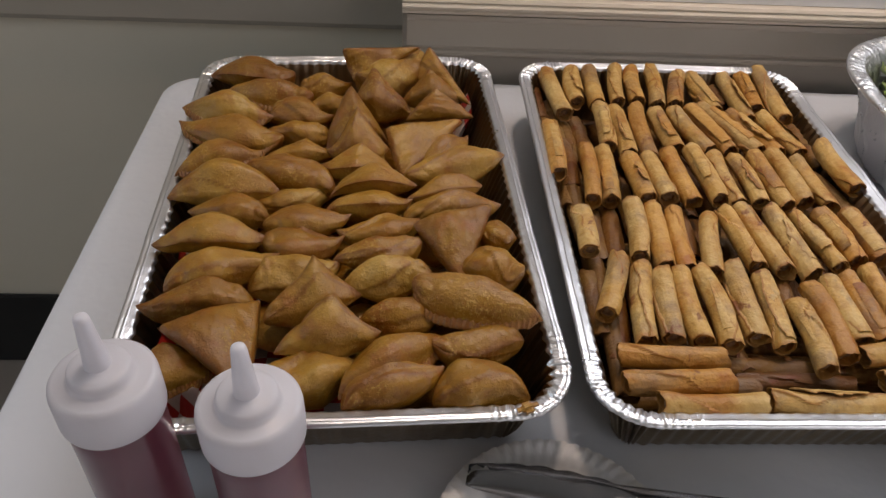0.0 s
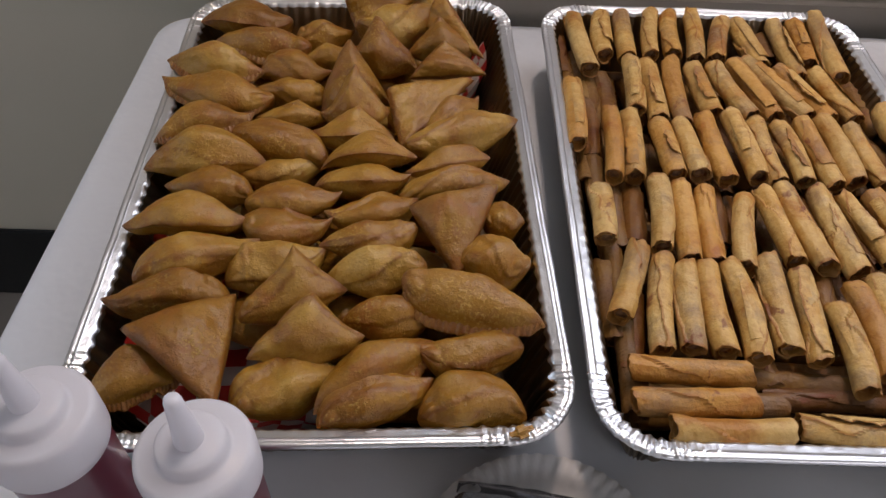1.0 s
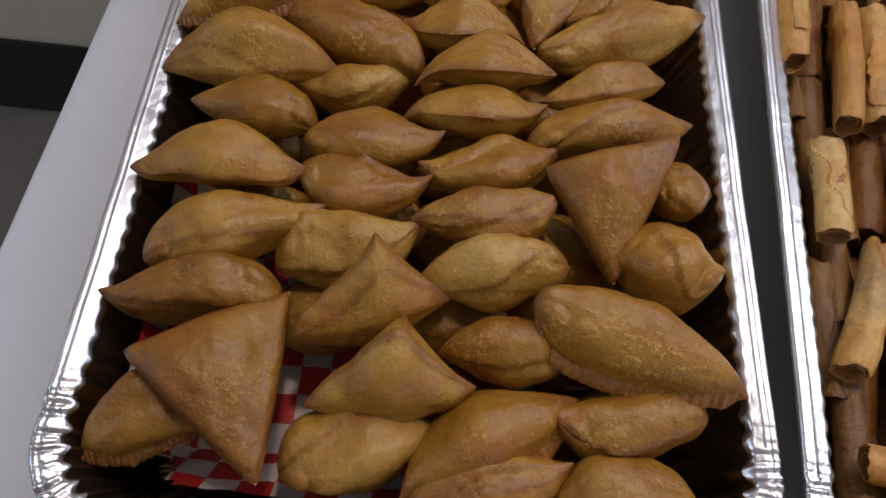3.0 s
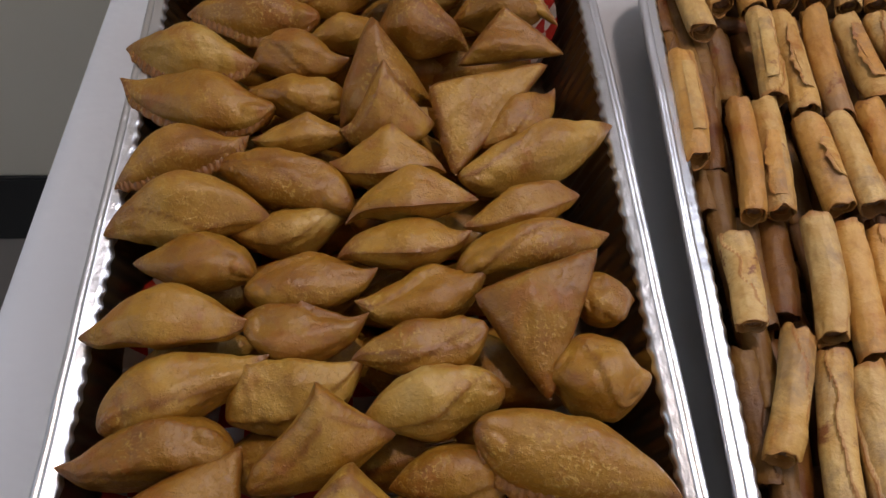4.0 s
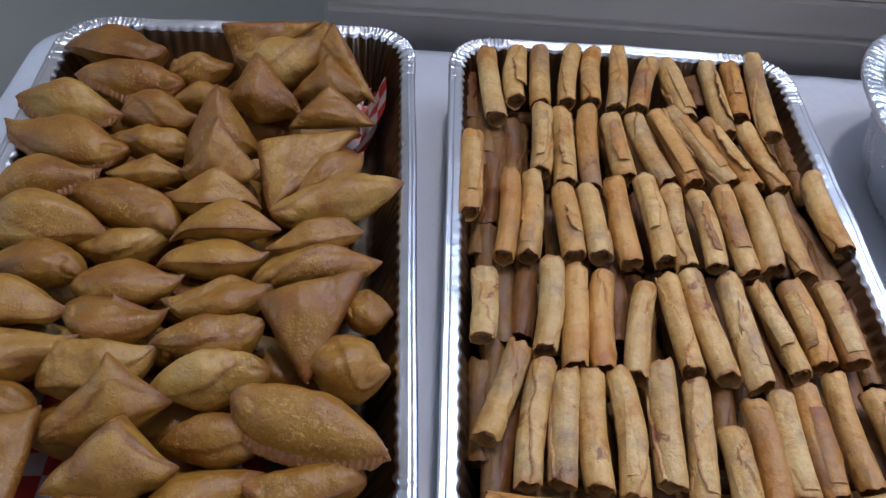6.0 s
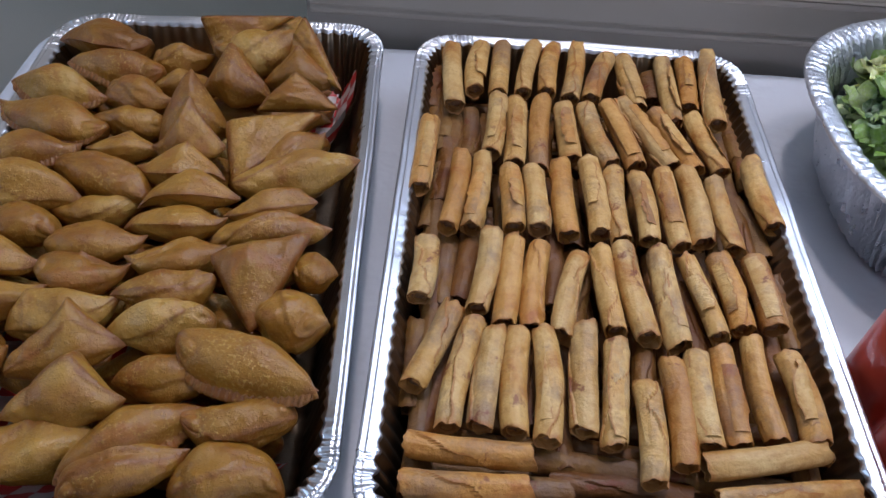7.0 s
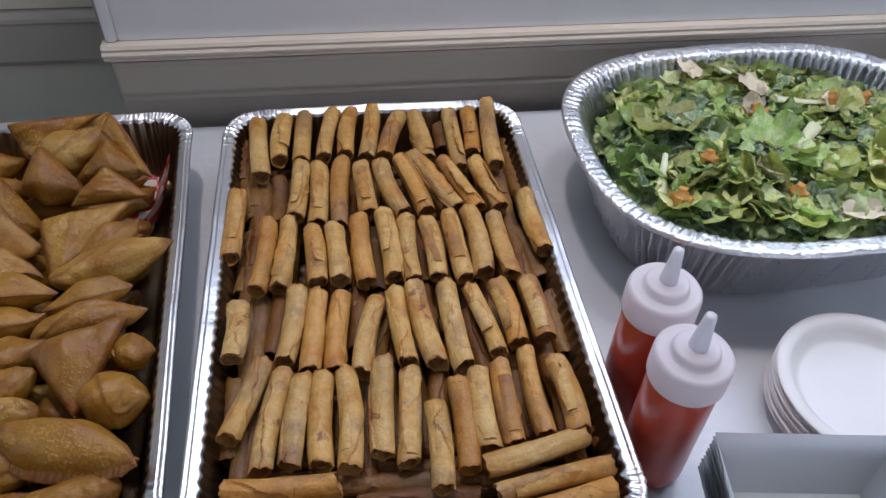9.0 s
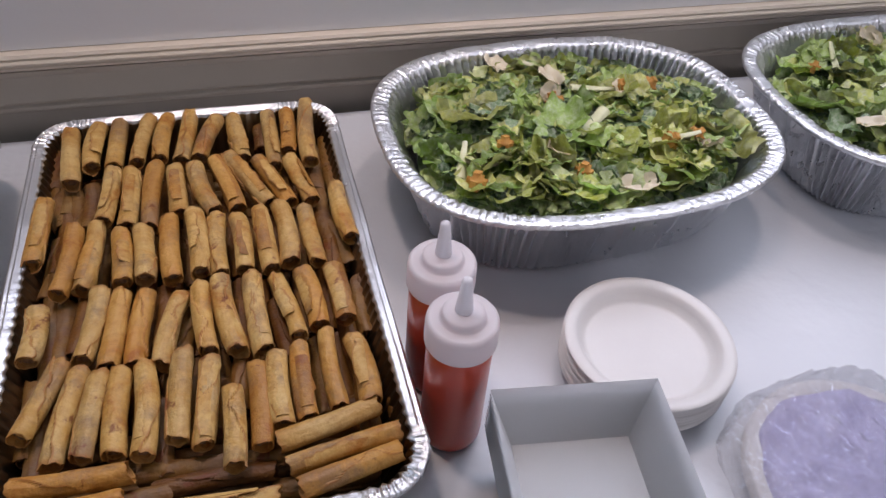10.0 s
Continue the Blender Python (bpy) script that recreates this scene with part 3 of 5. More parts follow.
# ---- samosas ----
def end_shape(s, kind):
    """How full the dough is towards an end: a pinched point or a blunt fold."""
    q = min(1.0, abs(s))
    return max(0.0, 1 - q ** 1.5) ** 0.80 if kind == "p" else max(0.0, 1 - q ** 2.7) ** 0.55


def loaf_bm(w, h, bow, ends, style, apex, seed):
    """A stuffed pocket of dough along x: pinched or folded ends, an uneven belly, sometimes a drawn-up peak."""
    rnd = random.Random(seed * 7 + 3)
    n, m = 50, 56
    bm = bmesh.new()
    pinch = bm.verts.layers.float.new("pinch")
    off = seed * 2.71
    belly, belly_at = rnd.uniform(0.04, 0.20), rnd.uniform(-0.35, 0.35)
    wave, wave_at = rnd.uniform(-0.10, 0.10), rnd.uniform(0, 6.28)
    ridge_phi = {"ridge": rnd.uniform(-0.45, 0.1), "crimp": -1.05, "crimp_big": -1.15, "peak": 1.2}.get(style, rnd.uniform(-0.9, 2.0))
    ridge = {"ridge": 0.24, "crimp": 0.16, "crimp_big": 0.10, "peak": 0.10, "broad": 0.06}.get(style, rnd.uniform(0.0, 0.14))
    flat = {"crimp_big": 0.62, "broad": 0.80, "crimp": 0.84}.get(style, rnd.uniform(0.88, 1.02))
    squash = rnd.uniform(0.0, 0.10)
    crease_at, crease = rnd.choice((-1, 1)) * rnd.uniform(0.45, 0.72), rnd.uniform(0.0, 0.10)
    tri, tri_phi, tri_turn = rnd.uniform(0.05, 0.11), rnd.uniform(0, 2.1), rnd.uniform(-0.7, 0.7)
    knob_phi = rnd.uniform(-0.3, 0.9)
    fold_phi, fold_slant, fold_bend = rnd.uniform(-0.5, 1.6), rnd.choice((-1, 1)) * rnd.uniform(0.3, 1.3), rnd.uniform(-0.5, 0.5)
    fold = {"plump": 0.085, "broad": 0.05, "peak": 0.06, "low": 0.04}.get(style, 0.03)
    lift = (rnd.uniform(-0.22, 0.30) * h, rnd.uniform(-0.22, 0.30) * h)
    view = Vector((0, 0.74, 0.67))
    away = Vector((0, -0.67, 0.74))
    rows = []
    for i in range(n + 1):
        s = 2 * i / n - 1
        s = math.copysign(1 - (1 - abs(s)) ** 1.25, s)
        kind = ends[0] if s < 0 else ends[1]
        r = end_shape(s, kind) * h / 2
        r *= 1 + belly * math.exp(-((s - belly_at) / 0.4) ** 2) - 0.6 * belly + wave * math.sin(2.6 * s + wave_at) * 0.6
        r *= 1 - crease * math.exp(-((s - crease_at) / 0.06) ** 2)
        mid = view * (bow * (1 - s * s)) + Vector((s * w / 2, 0, 0))
        mid += view * ((lift[0] if s < 0 else lift[1]) * max(0.0, abs(s) - 0.62) ** 2 / 0.145)
        mid += view * (0.06 * h * noise.noise((s * 1.6, off, 0))) + away * (0.08 * h * noise.noise((s * 1.3, off, 4)))
        row = []
        thin = 1 - 0.62 * max(0.0, abs(s) - 0.70) / 0.30 if kind == "p" else 1.0
        for j in range(m):
            phi = 2 * math.pi * j / m
            c, d = math.cos(phi), math.sin(phi)
            rr = r * (1 - squash * abs(math.sin(2 * phi)) ** 2)
            gap = math.atan2(math.sin(phi - ridge_phi), math.cos(phi - ridge_phi))
            lip = math.exp(-abs(gap) / 0.13)
            rel = ((phi - fold_phi - fold_slant * s - fold_bend * s * s) / (2 * math.pi)) % 1.0
            rr *= 1 + fold * ((1 - rel) ** 2.5 - 0.25) - 0.5 * fold * math.exp(-((1 - rel) / 0.03) ** 2)
            rr *= 1 + tri * math.cos(3 * (phi - tri_phi - tri_turn * s)) * (1 - 0.5 * s * s)
            if kind == "b":
                away_from = math.hypot((abs(s) - 0.80) / 0.55, math.atan2(math.sin(phi - knob_phi), math.cos(phi - knob_phi)) / 1.9)
                rr *= 1 + 0.12 * math.exp(-(away_from / 0.16) ** 2) - 0.09 * math.exp(-((away_from - 0.30) / 0.09) ** 2)
            rr *= 1 + ridge * lip + 0.09 * noise.noise((s * 2.1 + off, c * 1.3, d * 1.3)) + 0.045 * noise.noise((s * 5 + off, c * 2.8, d * 2.8)) + 0.016 * noise.noise((s * 15 + off, c * 7, d * 7))
            p = mid + away * (rr * c * thin * (flat if c > 0 else 1.75)) + view * (rr * d * (1 if c > 0 else 1 - 0.18 * c * c))
            brown = max(0.0, (abs(s) - 0.74) / 0.26) * (1.0 if kind == "p" else 0.5) + 0.75 * lip * (1 if ridge > 0.09 else 0.2) + 0.5 * max(0.0, 1 - rel / 0.05) * (fold > 0.045)
            if apex:
                near = abs(s - apex[0]) / (0.95 if style == "peak" else 0.55)
                pull = max(0.0, 1 - near) ** 1.35 * max(0.0, math.sin(phi)) ** (1.1 if style == "peak" else 1.6)
                p += view * (apex[1] * 1.15 * pull) + away * (0.05 * h * pull * math.exp(-abs(math.cos(phi)) / 0.12) * (near > 0.04))
                p.x += (apex[0] * w / 2 - p.x) * 0.35 * pull
                brown = max(brown, 0.7 * (pull - 0.72) / 0.28)
            v = bm.verts.new(p)
            v[pinch] = min(1.0, max(0.0, brown))
            row.append(v)
        rows.append(row)
    for a, b in zip(rows, rows[1:]):
        for j in range(m):
            k = (j + 1) % m
            bm.faces.new((a[j], b[j], b[k], a[k]))
    bmesh.ops.remove_doubles(bm, verts=rows[0] + rows[-1], dist=0.00005)
    bmesh.ops.recalc_face_normals(bm, faces=bm.faces[:])
    # the line of the pinched seam, for a crimped lip
    seam = []
    for i in range(3, n - 2):
        row = rows[i]
        if row[0].is_valid:
            j = round((ridge_phi % (2 * math.pi)) / (2 * math.pi) * m) % m
            seam.append(row[j].co.copy())
    return bm, seam, away * math.cos(ridge_phi) + view * math.sin(ridge_phi)


def lip_bm(line, out, seed, size):
    """The fork-crimped lip: a thin scalloped ribbon rooted in the dough."""
    fine = []
    for p, q in zip(line, line[1:]):
        fine += [p.lerp(q, k / 3) for k in range(3)]
    fine.append(line[-1])
    bm = bmesh.new()
    pinch = bm.verts.layers.float.new("pinch")
    rows, m = [], len(fine)
    for k, p in enumerate(fine):
        along = (fine[min(k + 1, m - 1)] - fine[max(k - 1, 0)]).normalized()
        side = along.cross(out).normalized()
        ease = min(1.0, k / 9, (m - 1 - k) / 9)
        notch = 0.5 + 0.5 * math.sin(k * 1.05 + seed + noise.noise((k * 0.2, seed, 1)))
        lip = size * (0.68 + 0.09 * notch + 0.4 * noise.noise((k * 0.10, seed, 0))) * ease + 0.0002
        th = 0.0021 * (1 - 0.40 * (1 - notch))
        pts = [p - out * 0.003 + side * th * 1.6, p + out * lip * 0.6 + side * th, p + out * lip, p + out * lip * 0.6 - side * th, p - out * 0.003 - side * th * 1.6]
        rows.append([bm.verts.new(v) for v in pts])
        for v in rows[-1]:
            v[pinch] = 0.85
    for a, b in zip(rows, rows[1:]):
        for j in range(5):
            bm.faces.new((a[j], b[j], b[(j + 1) % 5], a[(j + 1) % 5]))
    bm.faces.new(rows[0])
    bm.faces.new(rows[-1][::-1])
    bmesh.ops.recalc_face_normals(bm, faces=bm.faces[:])
    return bm


def triangle_bm(a3, b3, c3, thick, seed, style):
    """A flat folded triangle over three corners: full faces, thin pressed edges, rounded corners."""
    n = 34
    bm = bmesh.new()
    pinch = bm.verts.layers.float.new("pinch")
    A, B, C = (Vector(p) for p in (a3, b3, c3))
    up = (B - A).cross(C - A).normalized()
    if up.z < 0:
        up = -up
    mid = (A + B + C) / 3
    off = seed * 3.3
    bulge = 0.05 if style == "slab" else 0.20
    idx = {}
    for side in (1, -1):
        for i in range(n + 1):
            for j in range(n + 1 - i):
                if side < 0 and (i == 0 or j == 0 or i + j == n):
                    idx[side, i, j] = idx[1, i, j]
                    continue
                a, b = i / n, j / n
                c = 1 - a - b
                p = A * a + B * b + C * c
                low, top = min(a, b, c), max(a, b, c)
                p = p + (p - mid) * (bulge * 3 * (a * b + b * c + c * a) * (1 - top) ** 1.0 * 0.55)
                p = p + (mid - p) * 0.06 * max(0.0, (top - 0.90) / 0.10)
                full = (27 * max(0.0, a * b * c)) ** 0.36
                t = thick / 2 * full * (0.85 + 0.3 * noise.noise((a * 2.6 + off, b * 2.6, 0)))
                t += thick * 0.10 * math.exp(-((a - 0.42) ** 2 + (b - 0.3) ** 2) / 0.03) * full + 0.0006 * full
                warp = 0.006 * noise.noise((a * 1.8 + off, b * 1.8, 3)) + 0.0012 * noise.noise((a * 8 + off, b * 8, 7))
                lump = 0.0010 * noise.noise((a * 9 + off, b * 9, side)) * full
                v = bm.verts.new(p + up * (side * t + warp + lump) - mid)
                v[pinch] = min(1.0, max(0.0, 1 - low / 0.07) * 0.8 + max(0.0, (top - 0.88) / 0.12) * 0.5)
                idx[side, i, j] = v
    for side in (1, -1):
        for i in range(n):
            for j in range(n - i):
                if side > 0 or (i, j) not in ((0, 0), (n - 1, 0), (0, n - 1)):
                    bm.faces.new((idx[side, i, j], idx[side, i + 1, j], idx[side, i, j + 1]))
                if i + j < n - 1:
                    bm.faces.new((idx[side, i + 1, j], idx[side, i + 1, j + 1], idx[side, i, j + 1]))
    bmesh.ops.recalc_face_normals(bm, faces=bm.faces[:])
    return bm, mid


SAMOSA_LABELS = {"plump": "plump golden-brown fried samosa lying in the heap", "crimp": "golden fried samosa with a crimped seam along one edge",
                 "crimp_big": "large half-moon samosa with a fork-crimped rim on top of the heap", "ridge": "pale gold fried samosa with a folded ridge",
                 "broad": "broad golden-brown fried samosa with a smooth back", "peak": "golden fried samosa with a drawn-up pointed peak",
                 "flat": "flat triangular golden fried samosa lying on the heap", "slab": "large thin triangular samosa propped against the pan rim",
                 "low": "brown fried samosa down in the bottom layer"}
samosa_count = [0]


def loaf(x, y, z, yaw, w, h, bow, ends, style, apex=None):
    samosa_count[0] += 1
    seed = samosa_count[0]
    bm, seam, out = loaf_bm(w * 1.06, h * 1.13, bow, ends, style, apex, seed)
    ob = part("samosa", bm, PASTRY)
    ob.matrix_world = pose(x, y, z, 0, 0, yaw)
    if style in ("crimp", "crimp_big"):
        part("crimped_edge", lip_bm(seam, out, seed, 0.0058 if style == "crimp_big" else 0.0044), PASTRY, ob, "browned fork-crimped seam")
    return tagged(ob, SAMOSA_LABELS[style], "samosa", "samosas heaped in the foil pan")


def triangle(a3, b3, c3, thick, style):
    samosa_count[0] += 1
    bm, mid = triangle_bm(a3, b3, c3, thick, samosa_count[0], style)
    ob = part("samosa", bm, PASTRY)
    ob.matrix_world = Matrix.Translation(mid)
    return tagged(ob, SAMOSA_LABELS[style], "samosa", "samosas heaped in the foil pan")


loaf(-0.2060, 0.7240, 0.8390, -12.5, 0.0922, 0.0372, 0.0042, "pp", "crimp")
loaf(-0.1975, 0.6840, 0.8390, -15.5, 0.1048, 0.0310, 0.0009, "pb", "crimp")
loaf(-0.1935, 0.6325, 0.8390, 19.3, 0.0816, 0.0289, 0.0094, "pp", "crimp")
loaf(-0.1835, 0.5920, 0.8390, 7.4, 0.0938, 0.0396, 0.0083, "pp", "broad")
loaf(-0.1745, 0.5620, 0.8390, -1.7, 0.0670, 0.0288, 0.0008, "pb", "plump")
loaf(-0.1815, 0.5145, 0.8390, 3.3, 0.0871, 0.0316, 0.0135, "pp", "ridge")
loaf(-0.1645, 0.4845, 0.8390, 20.9, 0.0867, 0.0338, 0.0039, "bp", "broad")
loaf(-0.1790, 0.4510, 0.8350, 13.0, 0.0800, 0.0326, 0.0042, "pb", "plump")
loaf(-0.1865, 0.3885, 0.8220, 19.1, 0.0582, 0.0328, 0.0092, "pp", "crimp")
loaf(-0.1310, 0.7220, 0.8390, -12.7, 0.0636, 0.0302, 0.0025, "bp", "plump")
loaf(-0.1315, 0.6925, 0.8390, -0.9, 0.0650, 0.0278, -0.0024, "pb", "plump")
loaf(-0.1235, 0.6565, 0.8390, 6.8, 0.0594, 0.0220, -0.0004, "pp", "plump", apex=(0.17, 0.0040))
loaf(-0.1320, 0.6225, 0.8390, -17.4, 0.0901, 0.0334, -0.0009, "pb", "broad")
loaf(-0.1260, 0.5985, 0.8330, 17.7, 0.0693, 0.0300, -0.0101, "pp", "plump")
loaf(-0.1060, 0.5470, 0.8390, 8.1, 0.0707, 0.0273, 0.0019, "bp", "plump")
loaf(-0.1075, 0.5240, 0.8390, 1.8, 0.0650, 0.0298, -0.0062, "bp", "plump")
loaf(-0.1105, 0.4930, 0.8320, 14.2, 0.0732, 0.0345, -0.0059, "bp", "plump", apex=(-0.54, 0.0040))
loaf(-0.0930, 0.4545, 0.8380, 18.7, 0.0718, 0.0244, -0.0014, "bp", "peak", apex=(0.21, 0.0221))
loaf(-0.0780, 0.4135, 0.8380, 7.1, 0.0726, 0.0316, 0.0072, "pp", "peak", apex=(0.19, 0.0113))
loaf(-0.0890, 0.3940, 0.8260, 21.5, 0.0709, 0.0389, -0.0026, "bp", "plump")
loaf(-0.0730, 0.6870, 0.8360, 19.0, 0.0614, 0.0466, 0.0092, "pp", "peak", apex=(0.19, 0.0174))
loaf(-0.0690, 0.6575, 0.8380, 9.1, 0.0567, 0.0308, 0.0084, "pp", "peak", apex=(0.11, 0.0182))
loaf(-0.0680, 0.6320, 0.8390, 6.9, 0.0665, 0.0310, 0.0017, "pp", "ridge", apex=(0.15, 0.0062))
loaf(-0.0525, 0.6005, 0.8390, 5.3, 0.0753, 0.0286, 0.0070, "pp", "ridge")
loaf(-0.0560, 0.5750, 0.8390, 6.2, 0.0744, 0.0293, -0.0003, "pp", "ridge")
loaf(-0.0445, 0.5440, 0.8390, 14.6, 0.0713, 0.0327, -0.0051, "pp", "plump")
loaf(-0.0455, 0.5105, 0.8390, 4.1, 0.0692, 0.0273, -0.0018, "pb", "plump", apex=(0.64, 0.0040))
loaf(-0.0390, 0.4810, 0.8390, 12.9, 0.0718, 0.0316, 0.0007, "pb", "plump")
loaf(-0.0290, 0.4420, 0.8320, 2.0, 0.0580, 0.0295, 0.0029, "pb", "plump")
loaf(-0.0315, 0.3975, 0.8360, 33.9, 0.0879, 0.0336, 0.0028, "pp", "crimp")
loaf(-0.0300, 0.3790, 0.8320, 17.4, 0.0734, 0.0314, 0.0024, "bp", "plump")
loaf(0.0150, 0.6715, 0.8340, 38.0, 0.0634, 0.0259, 0.0004, "pp", "plump")
loaf(0.0250, 0.6420, 0.8390, 27.1, 0.1011, 0.0342, -0.0010, "bp", "broad")
loaf(0.0125, 0.5970, 0.8390, 18.7, 0.0686, 0.0235, 0.0023, "pp", "ridge", apex=(0.69, 0.0060))
loaf(0.0175, 0.5710, 0.8360, 13.2, 0.0873, 0.0310, 0.0034, "bp", "plump")
loaf(0.0550, 0.5430, 0.8340, 10.6, 0.0326, 0.0270, -0.0016, "bp", "plump")
loaf(0.0450, 0.4950, 0.8340, -26.6, 0.0492, 0.0367, 0.0012, "bb", "plump")
loaf(0.0295, 0.4450, 0.8480, -14.5, 0.0960, 0.0356, 0.0025, "bp", "crimp_big")
loaf(0.0305, 0.4175, 0.8340, 18.4, 0.0664, 0.0298, -0.0023, "bb", "plump")
loaf(0.0305, 0.3760, 0.8260, 7.0, 0.0655, 0.0336, 0.0065, "bb", "broad")
loaf(-0.1930, 0.8040, 0.8390, -9.0, 0.0891, 0.0357, 0.0030, "pb", "ridge")
loaf(-0.1710, 0.7700, 0.8390, -9.9, 0.0934, 0.0330, -0.0019, "pb", "crimp")
loaf(-0.1115, 0.7885, 0.8360, 11.3, 0.0561, 0.0259, 0.0012, "bp", "plump")
loaf(-0.1040, 0.7550, 0.8360, 15.6, 0.0519, 0.0259, -0.0014, "pp", "plump")
loaf(-0.0370, 0.8075, 0.8480, 39.0, 0.0875, 0.0405, -0.0068, "bb", "plump")
loaf(-0.0510, 0.7450, 0.8360, -10.6, 0.0651, 0.0362, 0.0091, "pp", "peak", apex=(-0.44, 0.0168))
loaf(0.0045, 0.7605, 0.8400, 2.6, 0.0651, 0.0291, 0.0070, "pp", "peak", apex=(-0.12, 0.0117))
triangle((-0.1990, 0.4170, 0.8520), (-0.1320, 0.4630, 0.8360), (-0.1270, 0.3670, 0.8360), 0.02, "flat")
triangle((-0.0450, 0.6890, 0.8520), (0.0370, 0.7130, 0.8460), (-0.0280, 0.6290, 0.8280), 0.018, "flat")
triangle((-0.0190, 0.5370, 0.8520), (0.0530, 0.5680, 0.8500), (0.0220, 0.4820, 0.8320), 0.022, "flat")
triangle((0.0380, 0.4610, 0.8420), (0.0780, 0.4410, 0.8380), (0.0470, 0.4360, 0.8300), 0.02, "flat")
triangle((-0.0950, 0.8070, 0.8760), (-0.0050, 0.8250, 0.8720), (-0.0800, 0.7890, 0.8420), 0.014, "slab")
triangle((-0.0000, 0.8220, 0.8760), (0.0460, 0.7490, 0.8420), (-0.0180, 0.8020, 0.8450), 0.014, "slab")
triangle((-0.0270, 0.7130, 0.8420), (0.0060, 0.7440, 0.8680), (0.0480, 0.7240, 0.8420), 0.02, "flat")
# the layer under the heap, and the ones standing low along the pan's walls
low_rnd = random.Random(5)
for gx in range(4):
    for gy in range(9):
        if gx + gy < 2:
            continue
        loaf(-0.170 + gx * 0.058 - gy * 0.0028 + low_rnd.uniform(-0.006, 0.006), 0.415 + gy * 0.049 + low_rnd.uniform(-0.006, 0.006), 0.800 + low_rnd.uniform(-0.005, 0.003),
             low_rnd.uniform(-28, 28), 0.078, 0.034, 0.002, low_rnd.choice(("pp", "pb", "bp")), "low")
for gx in range(4):
    for gy in range(8):
        if gx + gy < 3:
            continue
        loaf(-0.165 + gx * 0.058 - gy * 0.0028, 0.425 + gy * 0.052, 0.779, low_rnd.uniform(-25, 25), 0.076, 0.030, 0.001, "bb", "low")


# ---- spring rolls ----
def roll_meshes(seed, mat):
    """Wrapper and one end's filling of a roll along x, length 0.08, as two meshes."""
    rnd = random.Random(seed)
    L, R, na, nl = 0.08, 0.0089, 72, 30
    slant, phase = rnd.choice((-1, 1)) * rnd.uniform(0.4, 4.5), rnd.uniform(0, 6.28)
    bendy, bendz = rnd.uniform(-0.0032, 0.0032), rnd.uniform(-0.0014, 0.0014)
    flat, squeeze = rnd.uniform(0.86, 0.97), rnd.uniform(-0.09, 0.09)
    cut = (rnd.uniform(-0.0022, 0.0022), rnd.uniform(-0.0022, 0.0022))
    bm = bmesh.new()
    crisp = bm.verts.layers.float.new("pinch")

    def ring(u, shrink, back=0.0):
        row = []
        x = L * (u - 0.5) + back
        for i in range(na):
            th = 2 * math.pi * i / na
            ct, st = math.cos(th), math.sin(th)
            edge = slant * abs(u - 0.35) if seed % 3 == 0 else slant * u
            edge += 0.5 * noise.noise((u * 5, seed, 3))
            rel = ((th - phase - edge) / (2 * math.pi)) % 1.0
            r = R * (0.915 + 0.16 * rel) * (1 + squeeze * (u - 0.5))
            r *= 1 + 0.055 * noise.noise((u * 3 + seed, ct * 1.2, st * 1.2)) + 0.038 * noise.noise((u * 9 + seed, 2.5 * ct, 2.5 * st)) + 0.022 * noise.noise((u * 5 + seed, 6 * ct, 6 * st))
            r *= 1 - 0.05 * (max(0, abs(u - 0.5) - 0.38) / 0.12) ** 2
            r *= shrink
            arch = 1 - (2 * u - 1) ** 2
            ex = (0.0030 * noise.noise((seed, ct * 1.4, st * 1.4 + u * 7)) + 0.0012 * rel + cut[0 if u < 0.5 else 1] * ct) * (1 if u in (0, 1) else 0)
            row.append(bm.verts.new((x + ex, r * ct + bendy * arch, r * flat * st + bendz * arch)))
            # browner along the flap edge, at the ends and down inside them
            row[-1][crisp] = max(0.0, 1 - (1 - rel) / 0.05, 0.55 * min(1.0, (abs(u - 0.5) - 0.44) / 0.06), 0.9 if shrink < 0.8 else 0.0)
        return row

    rings = [ring(0, 0.70, 0.012), ring(0, 0.80, 0.006), ring(0, 0.885, 0.0003), ring(0, 0.96, -0.0002)] + [ring(k / nl, 1.0) for k in range(nl + 1)]
    rings += [ring(1, 0.96, 0.0002), ring(1, 0.885, -0.0003), ring(1, 0.80, -0.006), ring(1, 0.70, -0.012)]
    for a, b in zip(rings, rings[1:]):
        for i in range(na):
            k = (i + 1) % na
            bm.faces.new((a[i], a[k], b[k], b[i]))
    bmesh.ops.recalc_face_normals(bm, faces=bm.faces[:])
    # the inner turns of the wrapper, coiled in each open end
    for end in (-1, 1):
        start, turns, strip = rnd.uniform(0, 6.28), rnd.uniform(0.7, 1.5), []
        for k in range(37):
            q = k / 36
            th, rr = start + turns * 2 * math.pi * q, R * (0.80 - 0.42 * q)
            dx = 0.0010 + 0.0030 * q + 0.0012 * noise.noise((q * 6, seed, end))
            strip.append([bm.verts.new((end * (L / 2 - d), f * rr * math.cos(th), f * rr * flat * math.sin(th))) for d, f in ((0.012, 1.0), (dx, 1.0), (dx, 0.90), (0.012, 0.90))])
            # the coil is tinted browner towards its inner end
            strip[-1][1][crisp] = strip[-1][2][crisp] = 0.5
            strip[-1][0][crisp] = strip[-1][3][crisp] = 1.0
        for a, b in zip(strip, strip[1:]):
            for j in range(3):
                bm.faces.new((a[j], b[j], b[j + 1], a[j + 1]))
    wrap = mesh_from("spring_roll", bm, mat)
    wrap.set_sharp_from_angle(angle=radians(27))
    fb = bmesh.new()
    rows = []
